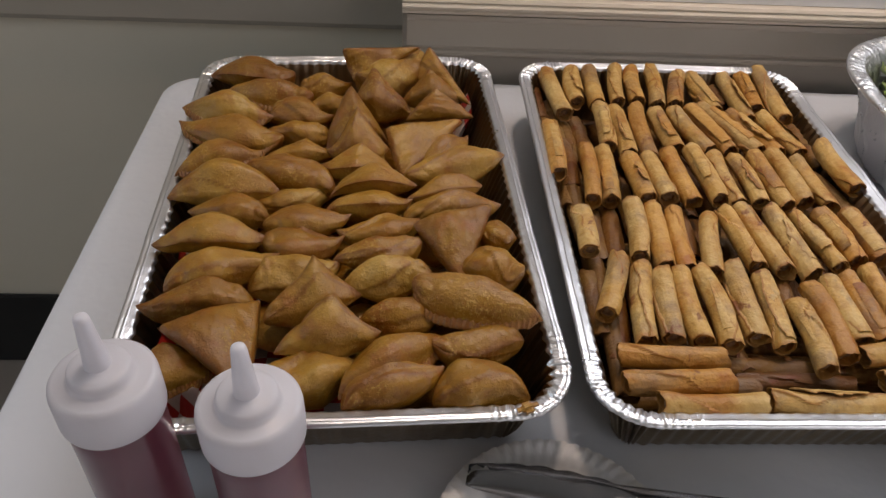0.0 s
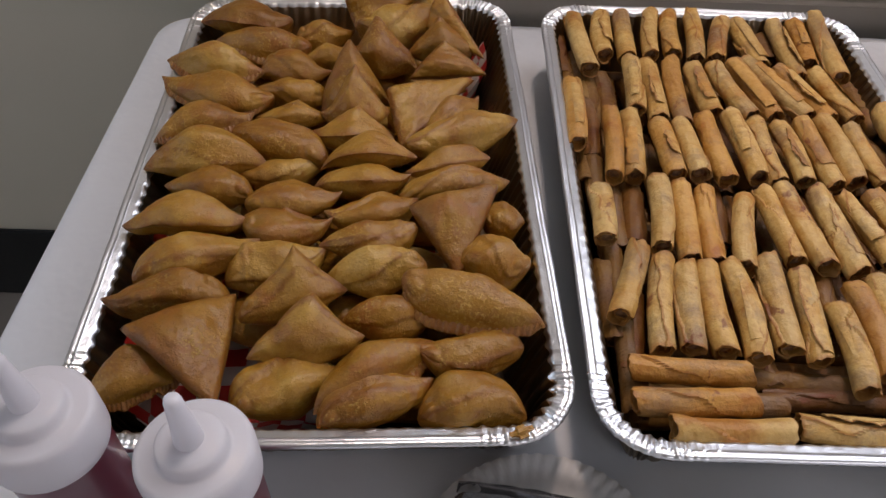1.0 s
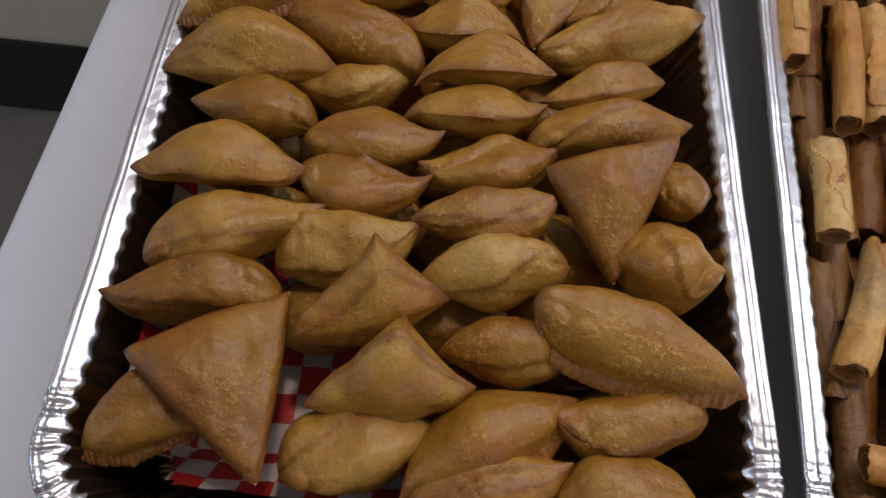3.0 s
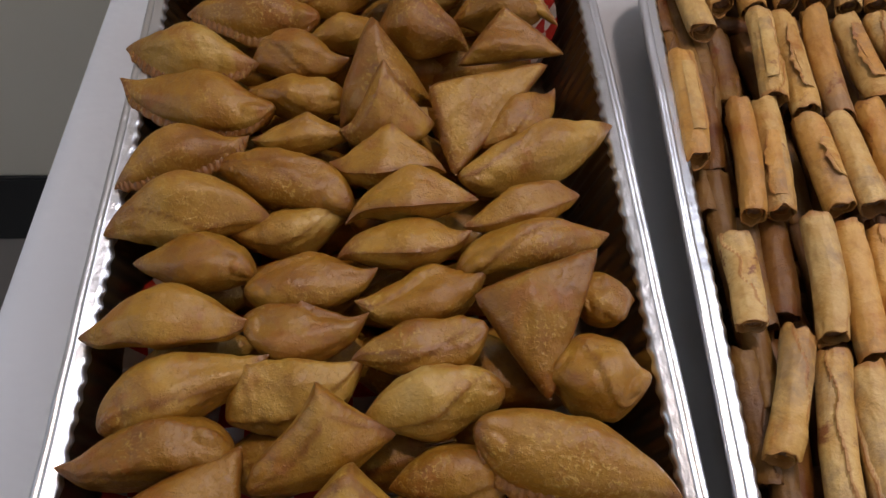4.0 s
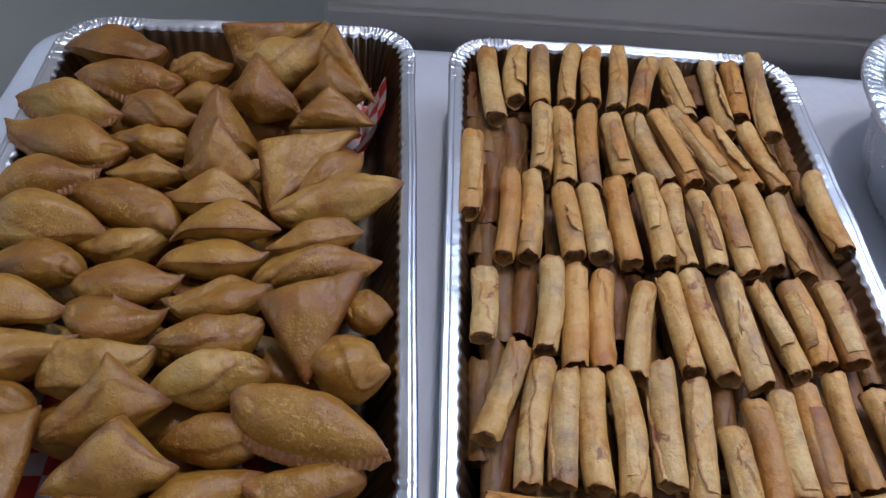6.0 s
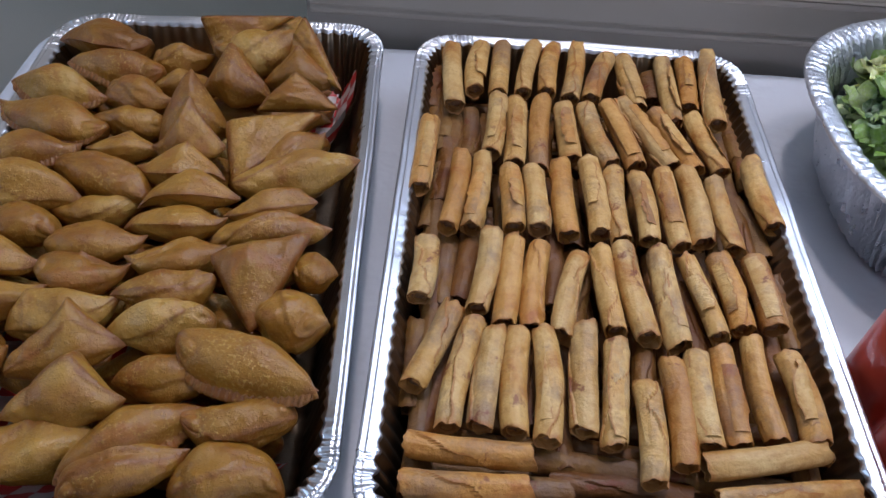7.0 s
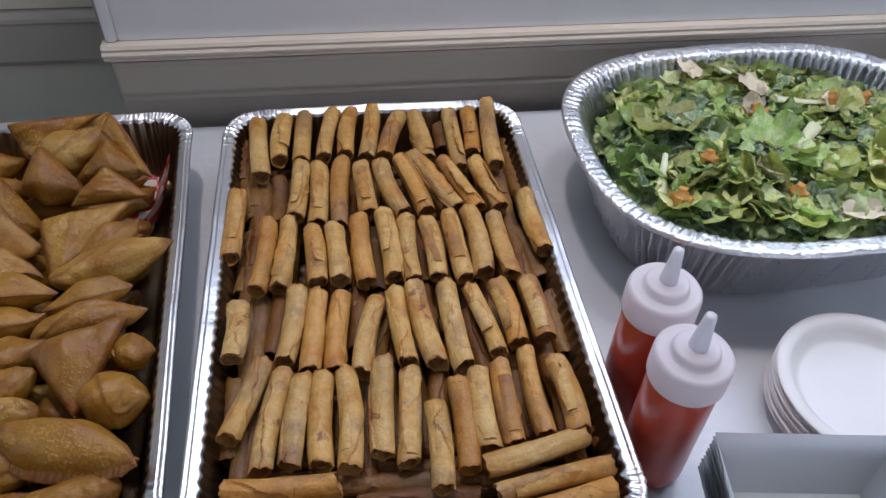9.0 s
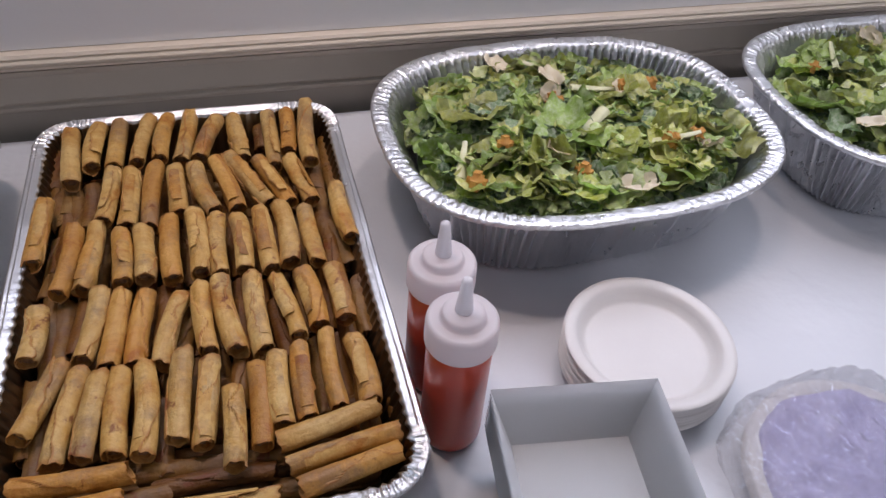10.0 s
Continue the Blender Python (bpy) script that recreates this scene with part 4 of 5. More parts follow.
    for rr, dx in ((0.80, -0.0075), (0.55, -0.0050), (0.38, -0.0056), (0.2, -0.0044)):
        rows.append([fb.verts.new((L / 2 + dx + 0.0016 * noise.noise((i * 0.9, rr * 9, seed)), R * rr * math.cos(2 * math.pi * i / 16), R * flat * rr * math.sin(2 * math.pi * i / 16))) for i in range(16)])
    for a, b in zip(rows, rows[1:]):
        for i in range(16):
            k = (i + 1) % 16
            fb.faces.new((a[i], a[k], b[k], b[i]))
    fb.faces.new(rows[-1])
    return wrap, mesh_from("filling", fb, FILLING)


def flap_mesh(seed):
    """A loose, ragged tongue of wrapper lying round part of a roll, its torn edge lifted."""
    rnd = random.Random(seed + 70)
    bm = bmesh.new()
    crisp = bm.verts.layers.float.new("pinch")
    nu, nv, rows = 22, 8, []
    reach, lean, lift = rnd.uniform(0.9, 1.5), rnd.uniform(-0.7, 0.7), rnd.uniform(0.0006, 0.0026)
    x0, x1 = rnd.uniform(-0.036, -0.012), rnd.uniform(0.014, 0.036)
    for i in range(nu + 1):
        u = i / nu
        far = reach * (0.75 + 0.25 * math.sin(math.pi * u)) + 0.30 * noise.noise((u * 4, seed, 1)) + 0.16 * noise.noise((u * 13, seed, 2))
        row = []
        for j in range(nv + 1):
            q = j / nv
            th = math.pi / 2 - 0.75 + q * far + lean * (u - 0.5)
            rad = 0.0089 * 1.05 + 0.0006 * min(1.0, 3 * q) + lift * q ** 3 * (0.6 + 0.6 * noise.noise((u * 6, seed, 5)))
            v = bm.verts.new((x0 + (x1 - x0) * u, rad * math.cos(th), rad * 0.94 * math.sin(th)))
            v[crisp] = max(0.0, (q - 0.8) / 0.2) * 0.8
            row.append(v)
        rows.append(row)
    for a, b in zip(rows, rows[1:]):
        for j in range(nv):
            bm.faces.new((a[j], a[j + 1], b[j + 1], b[j]))
    # the flap's underside, a hair's breadth below
    under = [[bm.verts.new(v.co - Vector((0, v.co.y, v.co.z)).normalized() * 0.0007) for v in row] for row in rows]
    for a, b in zip(under, under[1:]):
        for j in range(nv):
            bm.faces.new((a[j], b[j], b[j + 1], a[j + 1]))
    edge = [(rows[0][j], under[0][j]) for j in range(nv + 1)] + [(rows[i][nv], under[i][nv]) for i in range(1, nv + 1)]
    edge += [(rows[nu][j], under[nu][j]) for j in range(nv - 1, -1, -1)] + [(rows[i][0], under[i][0]) for i in range(nu - 1, 0, -1)]
    for k in range(len(edge)):
        (a, a2), (b, b2) = edge[k], edge[(k + 1) % len(edge)]
        bm.faces.new((a, b, b2, a2))
    me = mesh_from("loose_flap", bm, WRAPPER)
    me.set_sharp_from_angle(angle=radians(30))
    return me


FLAPS = [flap_mesh(k) for k in range(8)]
ROLL_KINDS = [roll_meshes(k, WRAPPER) for k in range(18)]
ROLL_OILY_SHADED = [roll_meshes(k + 40, WRAPPER_OILY_SHADED) for k in range(6)]
roll_rnd = random.Random(11)


def spring_roll(x, y, z, yaw, length, kinds, label, pitch=0.0):
    wrap, fill = kinds[roll_rnd.randrange(len(kinds))]
    ob = new("spring_roll", wrap)
    fat = roll_rnd.uniform(0.97, 1.10)
    ob.matrix_world = pose(x, y, z, 0, pitch, yaw) @ pose(0, 0, 0, roll_rnd.choice((0, 25, -25, 180, 155, 60)), 0, roll_rnd.choice((0, 180))) @ Matrix.Diagonal((length / 0.08, fat, fat, 1))
    for turn in (0, 180):
        f = new("filling", fill)
        f.parent = ob
        f.matrix_local = pose(0, 0, 0, 0, 0, turn)
        tagged(f, "browned minced meat filling")
    if kinds is ROLL_KINDS and roll_rnd.random() < 0.45:
        up = ob.matrix_world.to_3x3().inverted() @ Vector((0, 0, 1))
        flap = new("loose_flap", FLAPS[roll_rnd.randrange(len(FLAPS))])
        flap.parent = ob
        flap.matrix_local = Matrix.Rotation(math.atan2(up.z, up.y) - math.pi / 2 + roll_rnd.uniform(-0.5, 0.5), 4, "X") @ Matrix.Rotation(roll_rnd.choice((0, math.pi)), 4, "Z")
        tagged(flap, "loose torn edge of the wrapper")
    return tagged(ob, label, "spring roll", "spring rolls packed in the foil pan")


ROLLS_BACK = [
    (0.1445, 0.8060, 0.830, -85.8, 0.0963),
    (0.1680, 0.8205, 0.830, -93.1, 0.0731),
    (0.1900, 0.8195, 0.830, -92.8, 0.0811),
    (0.2175, 0.8230, 0.830, -99.2, 0.0810),
    (0.2385, 0.8240, 0.830, -96.8, 0.0765),
    (0.2620, 0.8240, 0.830, -97.8, 0.0888),
    (0.2855, 0.8145, 0.830, -106.9, 0.0721),
    (0.3175, 0.8165, 0.830, -84.9, 0.0793),
    (0.3525, 0.8055, 0.830, -90.6, 0.0990),
    (0.3720, 0.8190, 0.830, -94.5, 0.0762),
    (0.3950, 0.8095, 0.830, -95.1, 0.1114),
]
ROLLS_SECOND = [
    (0.1255, 0.6875, 0.830, -91.9, 0.0891),
    (0.1850, 0.7325, 0.830, -94.2, 0.0812),
    (0.2040, 0.7290, 0.830, -91.3, 0.0880),
    (0.2275, 0.7290, 0.830, -92.9, 0.0981),
    (0.2510, 0.7310, 0.830, -86.9, 0.0741),
    (0.2780, 0.7280, 0.830, -76.7, 0.0781),
    (0.2990, 0.7340, 0.830, -78.2, 0.0879),
    (0.3230, 0.7385, 0.830, -68.0, 0.0960),
    (0.3475, 0.7325, 0.830, -72.4, 0.0829),
    (0.3760, 0.7295, 0.830, -79.4, 0.0763),
    (0.4110, 0.6645, 0.830, -88.5, 0.0790),
]
ROLLS_THIRD = [
    (0.1530, 0.6415, 0.830, -95.4, 0.0854),
    (0.1720, 0.6475, 0.830, -95.3, 0.0874),
    (0.2005, 0.6380, 0.830, -87.5, 0.0681),
    (0.2200, 0.6395, 0.830, -86.7, 0.0691),
    (0.2445, 0.6455, 0.830, -88.0, 0.0851),
    (0.2680, 0.6445, 0.830, -87.3, 0.0851),
    (0.2875, 0.6410, 0.830, -90.7, 0.0800),
    (0.3080, 0.6380, 0.830, -88.5, 0.0740),
    (0.3315, 0.6390, 0.830, -88.0, 0.0841),
    (0.3505, 0.6440, 0.830, -89.3, 0.0840),
    (0.3755, 0.6400, 0.830, -87.9, 0.0801),
]
ROLLS_FOURTH = [
    (0.1340, 0.5550, 0.830, -92.0, 0.0580),
    (0.1795, 0.5570, 0.830, -96.8, 0.0765),
    (0.1985, 0.5495, 0.830, -96.3, 0.0815),
    (0.2190, 0.5505, 0.830, -95.6, 0.0814),
    (0.2445, 0.5430, 0.830, -102.6, 0.0779),
    (0.2715, 0.5475, 0.830, -86.3, 0.0772),
    (0.2915, 0.5505, 0.830, -82.8, 0.0877),
    (0.3160, 0.5455, 0.830, -87.4, 0.0891),
    (0.3420, 0.5485, 0.830, -80.7, 0.0740),
    (0.3635, 0.5545, 0.830, -84.0, 0.0674),
    (0.3890, 0.5565, 0.830, -88.2, 0.0650),
]
ROLLS_FIFTH = [
    (0.1465, 0.4900, 0.830, -110.2, 0.0724),
    (0.1665, 0.4695, 0.830, -100.2, 0.0843),
    (0.1840, 0.4645, 0.830, -96.1, 0.0754),
    (0.2035, 0.4645, 0.830, -92.2, 0.0771),
    (0.2225, 0.4630, 0.830, -89.3, 0.0840),
    (0.2495, 0.4715, 0.830, -93.4, 0.0832),
    (0.2690, 0.4615, 0.830, -95.8, 0.0794),
    (0.2880, 0.4340, 0.830, -91.6, 0.0700),
    (0.3090, 0.4495, 0.830, -91.5, 0.0770),
    (0.3270, 0.4600, 0.830, -91.6, 0.0700),
    (0.3455, 0.4645, 0.830, -90.8, 0.0730),
    (0.3710, 0.4745, 0.830, -90.0, 0.0790),
    (0.3935, 0.4665, 0.830, -87.4, 0.0671),
]
ROLLS_FRONT = [
    (0.1740, 0.4120, 0.830, -1.5, 0.0780),
    (0.1720, 0.3880, 0.830, 1.5, 0.0760),
    (0.1915, 0.3675, 0.830, -0.8, 0.0730),
    (0.2740, 0.3695, 0.830, -3.6, 0.0802),
    (0.3605, 0.4210, 0.830, 12.8, 0.0810),
    (0.3665, 0.3960, 0.830, 8.2, 0.0839),
    (0.3705, 0.3785, 0.830, 11.0, 0.0784),
]
ROLLS_UNDER = [
    (0.1260, 0.8080, 0.810, -88.3, 0.0660),
    (0.1335, 0.7515, 0.810, -81.9, 0.0778),
    (0.1475, 0.7305, 0.810, -92.6, 0.0651),
    (0.1625, 0.7400, 0.810, -90.8, 0.0680),
    (0.1355, 0.6540, 0.810, -95.0, 0.0803),
    (0.3420, 0.8455, 0.810, -88.3, 0.0690),
    (0.4140, 0.7760, 0.810, -91.2, 0.0940),
    (0.4120, 0.7265, 0.810, -90.0, 0.0770),
    (0.4010, 0.6415, 0.810, -80.0, 0.0579),
    (0.1505, 0.5735, 0.810, -91.0, 0.0570),
    (0.1650, 0.5770, 0.810, -95.0, 0.0683),
    (0.2345, 0.5740, 0.810, -93.3, 0.0521),
    (0.2550, 0.5525, 0.810, -102.0, 0.0481),
]
ROLLS_LOW = [
    (0.3365, 0.5410, 0.810, -83.5, 0.0443),
    (0.4215, 0.5575, 0.810, -85.3, 0.0612),
    (0.4115, 0.5535, 0.810, -93.0, 0.0571),
    (0.1335, 0.4835, 0.810, -89.2, 0.0730),
    (0.1465, 0.4580, 0.810, -99.0, 0.0446),
    (0.2985, 0.4950, 0.810, -97.5, 0.0383),
    (0.4190, 0.4685, 0.810, -91.5, 0.0770),
    (0.2350, 0.4465, 0.810, -86.3, 0.0311),
    (0.2525, 0.4165, 0.810, -3.2, 0.0531),
    (0.2705, 0.4020, 0.810, 0.0, 0.0890),
    (0.2050, 0.3980, 0.810, 0.0, 0.0400),
    (0.3290, 0.4120, 0.810, -3.8, 0.0301),
]
for row in (ROLLS_BACK, ROLLS_SECOND, ROLLS_THIRD, ROLLS_FOURTH, ROLLS_FIFTH):
    for x, y, z, yaw, length in row:
        spring_roll(x, y, z + roll_rnd.uniform(-0.002, 0.003), yaw, length * 1.02, ROLL_KINDS, "thin crisp golden spring roll lying lengthwise in the pan")
for x, y, z, yaw, length in ROLLS_FRONT:
    spring_roll(x, y, z, yaw, length * 1.02, ROLL_KINDS, "thin golden spring roll lying crosswise at the pan end")
# the layer beneath wears the shade-darkened wrapper
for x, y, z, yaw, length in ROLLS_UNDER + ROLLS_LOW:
    spring_roll(x, y, z, yaw, max(length, 0.07), ROLL_OILY_SHADED, "oily spring roll in the layer beneath, shade darkening its colour")
# oily rolls low along both long walls, shade painted into their brown
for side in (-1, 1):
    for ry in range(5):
        spring_roll(0.268 + side * 0.1265, 0.436 + ry * 0.084 + roll_rnd.uniform(-0.006, 0.006), 0.810, 90 + roll_rnd.uniform(-3, 3), 0.082, ROLL_OILY_SHADED, "oily spring roll against the pan wall, shade darkening its colour")
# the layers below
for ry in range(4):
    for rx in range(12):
        spring_roll(0.268 + (rx - 5.5) * 0.0207, 0.492 + ry * 0.086 + roll_rnd.uniform(-0.006, 0.006), 0.7925, 90 + roll_rnd.uniform(-6, 6), 0.082, ROLL_OILY_SHADED, "oily spring roll in the layer beneath, shade darkening its colour")
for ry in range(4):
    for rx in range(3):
        spring_roll(0.268 + (rx - 1) * 0.083, 0.3945 + ry * 0.0207, 0.7935, roll_rnd.uniform(-5, 5), 0.082, ROLL_OILY_SHADED, "oily spring roll in the layer beneath, shade darkening its colour")
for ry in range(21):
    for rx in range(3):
        spring_roll(0.268 + (rx - 1) * 0.083, 0.406 + ry * 0.0207, 0.7745, roll_rnd.uniform(-5, 5), 0.082, ROLL_OILY_SHADED, "oily spring roll in the bottom layer, shade darkening its colour")


# ---- oval roasters with salad ----
def roaster_profile(depth):
    prof = [(0.0016, -0.0055, 0.6, 0), (-0.0002, -0.0035, 1, 0), (-0.0006, -0.0012, 1, 0), (0.001, 0.0008, 1, 0), (0.004, 0.0015, 1.2, 0), (0.0075, 0.0012, 1.5, 0), (0.011, 0.0008, 1.6, 0),
            (0.0145, 0.0003, 1.5, 0), (0.0178, -0.0006, 1.2, 0.2), (0.0200, -0.0030, 0.6, 0.6), (0.0212, -0.007, 0.2, 1.2)]
    for u in (0.12, 0.28, 0.45, 0.62, 0.8, 0.92):
        prof.append((0.0216 + 0.030 * u, -0.007 - (depth - 0.014) * u, 0, 3.4 - 0.9 * u))
    prof += [(0.0550, -depth + 0.003, 0, 1.0), (0.0610, -depth + 0.001, 0, 0.3), (0.0730, -depth + 0.0008, 0, 0)]
    return prof


def leaf_bm(bm, m, length, width, curl, seed, ragged):
    """A torn piece of leaf: a small crumpled sheet with a ragged, frilled edge."""
    nu, nv = 9, 8
    rows = []
    for i in range(nu + 1):
        u = i / nu
        wide = width * (math.sin(math.pi * (0.10 + 0.80 * u)) ** 0.5) * (1 + ragged * 0.9 * noise.noise((u * 6 + seed, 1, 0)))
        row = []
        for j in range(nv + 1):
            v = 2 * j / nv - 1
            z = curl * length * (v * v * 0.5 + (u - 0.5) ** 2 * 0.9) + 0.20 * width * noise.noise((u * 3 + seed, v * 2, 2)) - 0.05 * width * math.exp(-(v / 0.15) ** 2)
            z += ragged * 0.13 * width * noise.noise((u * 9 + seed, v * 5, 4)) * (0.3 + abs(v))
            row.append(bm.verts.new(m @ Vector(((u - 0.5) * length + ragged * 0.12 * length * noise.noise((v * 4, seed, 3)), v * wide / 2 + ragged * 0.10 * width * noise.noise((u * 8, v * 2 + seed, 6)), z))))
        rows.append(row)
    for i in range(nu):
        for j in range(nv):
            bm.faces.new((rows[i][j], rows[i + 1][j], rows[i + 1][j + 1], rows[i][j + 1]))


def leaf_mesh(seed, mat, ragged, curl):
    bm = bmesh.new()
    leaf_bm(bm, Matrix.Identity(4), 0.066, 0.050, curl, seed * 7.7, ragged)
    bmesh.ops.solidify(bm, geom=bm.faces[:], thickness=0.0006)
    return mesh_from("leaf", bm, mat)


LEAVES = [leaf_mesh(k, LEAF_DARK, 0.9, 0.14) for k in range(5)] + [leaf_mesh(k + 9, LEAF_MID, 0.62, 0.24) for k in range(6)] + [leaf_mesh(k + 20, LEAF_PALE, 0.45, 0.28) for k in range(4)]


def crouton_bm(seed):
    bm = bmesh.new()
    bmesh.ops.create_cube(bm, size=0.014)
    bmesh.ops.bevel(bm, geom=bm.edges[:], offset=0.0045, segments=3, affect="EDGES")
    for v in bm.verts:
        v.co *= 1 + 0.16 * noise.noise(v.co * 60 + Vector((seed * 5, 0, 0)))
    return bm


def shaving_bm(seed):
    bm = bmesh.new()
    leaf_bm(bm, Matrix.Identity(4), 0.046, 0.032, 0.22, seed * 3.3, 0.3)
    bmesh.ops.solidify(bm, geom=bm.faces[:], thickness=0.0012)
    return bm


def rib_bm():
    bm = bmesh.new()
    rows = []
    for i in range(9):
        u = i / 8
        r = 0.0052 * (1 - 0.55 * u)
        rows.append([bm.verts.new(((u - 0.5) * 0.062, r * 1.3 * math.cos(a), r * 0.7 * math.sin(a) + 0.004 * u * u)) for a in [k * math.pi / 4 for k in range(8)]])
    for a, b in zip(rows, rows[1:]):
        for i in range(8):
            bm.faces.new((a[i], a[(i + 1) % 8], b[(i + 1) % 8], b[i]))
    bm.faces.new(rows[0][::-1])
    bm.faces.new(rows[-1])
    return bm


CROUTONS = [mesh_from("crouton", crouton_bm(k), CROUTON) for k in range(4)]
SHAVINGS = [mesh_from("cheese_shaving", shaving_bm(k), CHEESE) for k in range(4)]
RIB = mesh_from("lettuce_rib", rib_bm(), STEM)


def roaster(m, a, b, depth, seed, label):
    return foil_vessel("oval_foil_roaster", m, oval(a, b, 2.7, 0.0019), roaster_profile(depth), 11, seed, FOIL_BOWL, label, "oval foil roasters", 0.55)


def salad(m, a, b, top, seed, leaves, label):
    """Heap of torn leaves filling an oval of half-axes a, b; m is the roaster's rim."""
    rnd = random.Random(seed)
    heap = empty("salad", m, label, "salad", "salads in the foil roasters")

    def surface(x, y):
        q = (x / a) ** 2 + (y / b) ** 2
        return top - 0.009 * q + 0.008 * noise.noise((x * 18 + seed, y * 18, 0))

    def spot(reach):
        while True:
            x, y = rnd.uniform(-a, a), rnd.uniform(-b, b)
            if (abs(x) / a) ** 2.4 + (abs(y) / b) ** 2.4 < reach:
                return x, y

    for layer in range(2):
        bm = bmesh.new()
        for k in range(120):
            x, y = spot(0.98)
            s = rnd.uniform(0.5, 1.05)
            mm = pose(x, y, surface(x, y) - 0.008 - 0.006 * rnd.random(), rnd.uniform(-16, 16), rnd.uniform(-16, 16), rnd.uniform(0, 360))
            leaf_bm(bm, mm, 0.062 * s, 0.050 * s, rnd.uniform(0.0, 0.25), k * 1.9 + seed, 0.9 if layer == 0 else 0.45)
        for v in bm.verts:
            q = (abs(v.co.x) / (a * 0.985)) ** 2.5 + (abs(v.co.y) / (b * 0.985)) ** 2.5
            if q > 1:
                v.co.x, v.co.y = v.co.x * q ** -0.4, v.co.y * q ** -0.4
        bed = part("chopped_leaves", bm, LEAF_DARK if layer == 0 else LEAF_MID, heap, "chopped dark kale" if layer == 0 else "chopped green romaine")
        tagged(bed, kind="stuff")
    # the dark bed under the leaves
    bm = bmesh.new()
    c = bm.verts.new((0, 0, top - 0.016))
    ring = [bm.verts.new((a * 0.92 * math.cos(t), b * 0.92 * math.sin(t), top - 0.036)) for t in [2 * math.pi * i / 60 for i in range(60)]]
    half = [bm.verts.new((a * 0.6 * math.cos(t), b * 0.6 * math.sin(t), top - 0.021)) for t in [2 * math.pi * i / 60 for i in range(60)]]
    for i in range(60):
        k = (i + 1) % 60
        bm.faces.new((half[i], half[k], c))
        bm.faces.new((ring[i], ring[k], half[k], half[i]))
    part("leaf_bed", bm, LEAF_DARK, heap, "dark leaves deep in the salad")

    def put(name, me, scale, lift, tilt, lab):
        x, y = spot(0.80)
        ob = new(name, me)
        ob.parent = heap
        ob.matrix_local = pose(x, y, surface(x, y) + lift, rnd.uniform(-tilt, tilt), rnd.uniform(-tilt, tilt), rnd.uniform(0, 360)) @ Matrix.Scale(scale * rnd.uniform(0.8, 1.2), 4)
        return tagged(ob, lab)

    for k in range(leaves):
        put("leaf", LEAVES[rnd.choice((0, 1, 2, 3, 4, 1, 3, 5, 6, 7, 8, 9, 10, 5, 6, 7, 9, 10, 11, 12, 13, 14, 12, 14, 11, 13, 8))], 0.70, 0.002 + 0.013 * k / leaves, 13, "torn salad leaf")
    for k in range(leaves // 14):
        put("leaf", LEAVES[rnd.choice((6, 8, 10, 11, 12, 13, 14))], 1.0, 0.014, 24, "large pale romaine leaf")
    for k in range(leaves // 36):
        put("cheese_shaving", SHAVINGS[k % 4], 0.80, 0.020, 16, "shaved pale cheese")
        put("crouton", CROUTONS[k % 4], 1.35, 0.018, 40, "toasted orange crouton")
    for k in range(5):
        put("lettuce_rib", RIB, 0.95, 0.019, 14, "pale crisp lettuce rib")
    return heap


RIM_BOWL = 0.8743
BOWL_A = pose(0.6860, 0.7297, RIM_BOWL, 0, 0, 2.4)
BOWL_B = pose(1.1640, 0.7277, RIM_BOWL, 0, 0, 3.5)
roaster(BOWL_A, 0.2265, 0.1760, RIM_BOWL - TABLE, 3, "oval crimped aluminium roaster filled with green salad")
roaster(BOWL_B, 0.2265, 0.1760, RIM_BOWL - TABLE, 8, "second oval aluminium roaster of salad further along")
salad(BOWL_A, 0.195, 0.1440, -0.017, 4, 290, "chopped kale and romaine salad with croutons and shaved cheese")
salad(BOWL_B, 0.195, 0.1440, -0.017, 6, 200, "chopped green salad with dressing in the further roaster")


# ---- squeeze bottles ----
def squeeze_bottle(x, y, sauce, label, turn, tall=1.0):
    bottle = empty("squeeze_bottle", pose(x, y, TABLE, 0, 0, turn), label, "squeeze bottle", "squeeze bottles of sauce")
    stretch = lambda rows: [(r, z * tall) for r, z in rows]
    body = [(0.0, 0.001), (0.0215, 0.0005), (0.0246, 0.002), (0.0261, 0.006), (0.0266, 0.013), (0.0264, 0.06), (0.0263, 0.112), (0.0260, 0.122), (0.0242, 0.127), (0.018, 0.128), (0.0, 0.128)]
    part("body", lathe_bm(stretch(body), 56), sauce, bottle)
    cap = [(0.0262, 0.1225), (0.0280, 0.1225), (0.0285, 0.1238), (0.0286, 0.128), (0.0284, 0.143), (0.0279, 0.1458), (0.0266, 0.1476), (0.0248, 0.1480), (0.0190, 0.1482), (0.0174, 0.1490),
           (0.0168, 0.1515), (0.0164, 0.1540), (0.0150, 0.1552), (0.0122, 0.1556), (0.0092, 0.1562), (0.0, 0.157)]
    ridged = lathe_bm(stretch(cap), 96, lambda a, j: ((0.00015 * math.sin(48 * a) if 1 < j < 4 else 0), 0))
    cap_ob = part("cap", ridged, CAP, bottle, "milky white screw cap")
    tip = [(0.0, 0.1555), (0.0070, 0.1555), (0.0068, 0.1580), (0.0058, 0.168), (0.0046, 0.180), (0.0041, 0.1862), (0.0036, 0.1880), (0.0024, 0.1890), (0.0, 0.1893)]
    part("nozzle", lathe_bm(stretch(tip), 28), CAP, cap_ob, "tapered white nozzle")
    return bottle


squeeze_bottle(0.4660, 0.4985, SAUCE_RED, "clear squeeze bottle of red sauce, white nozzle cap", 10)
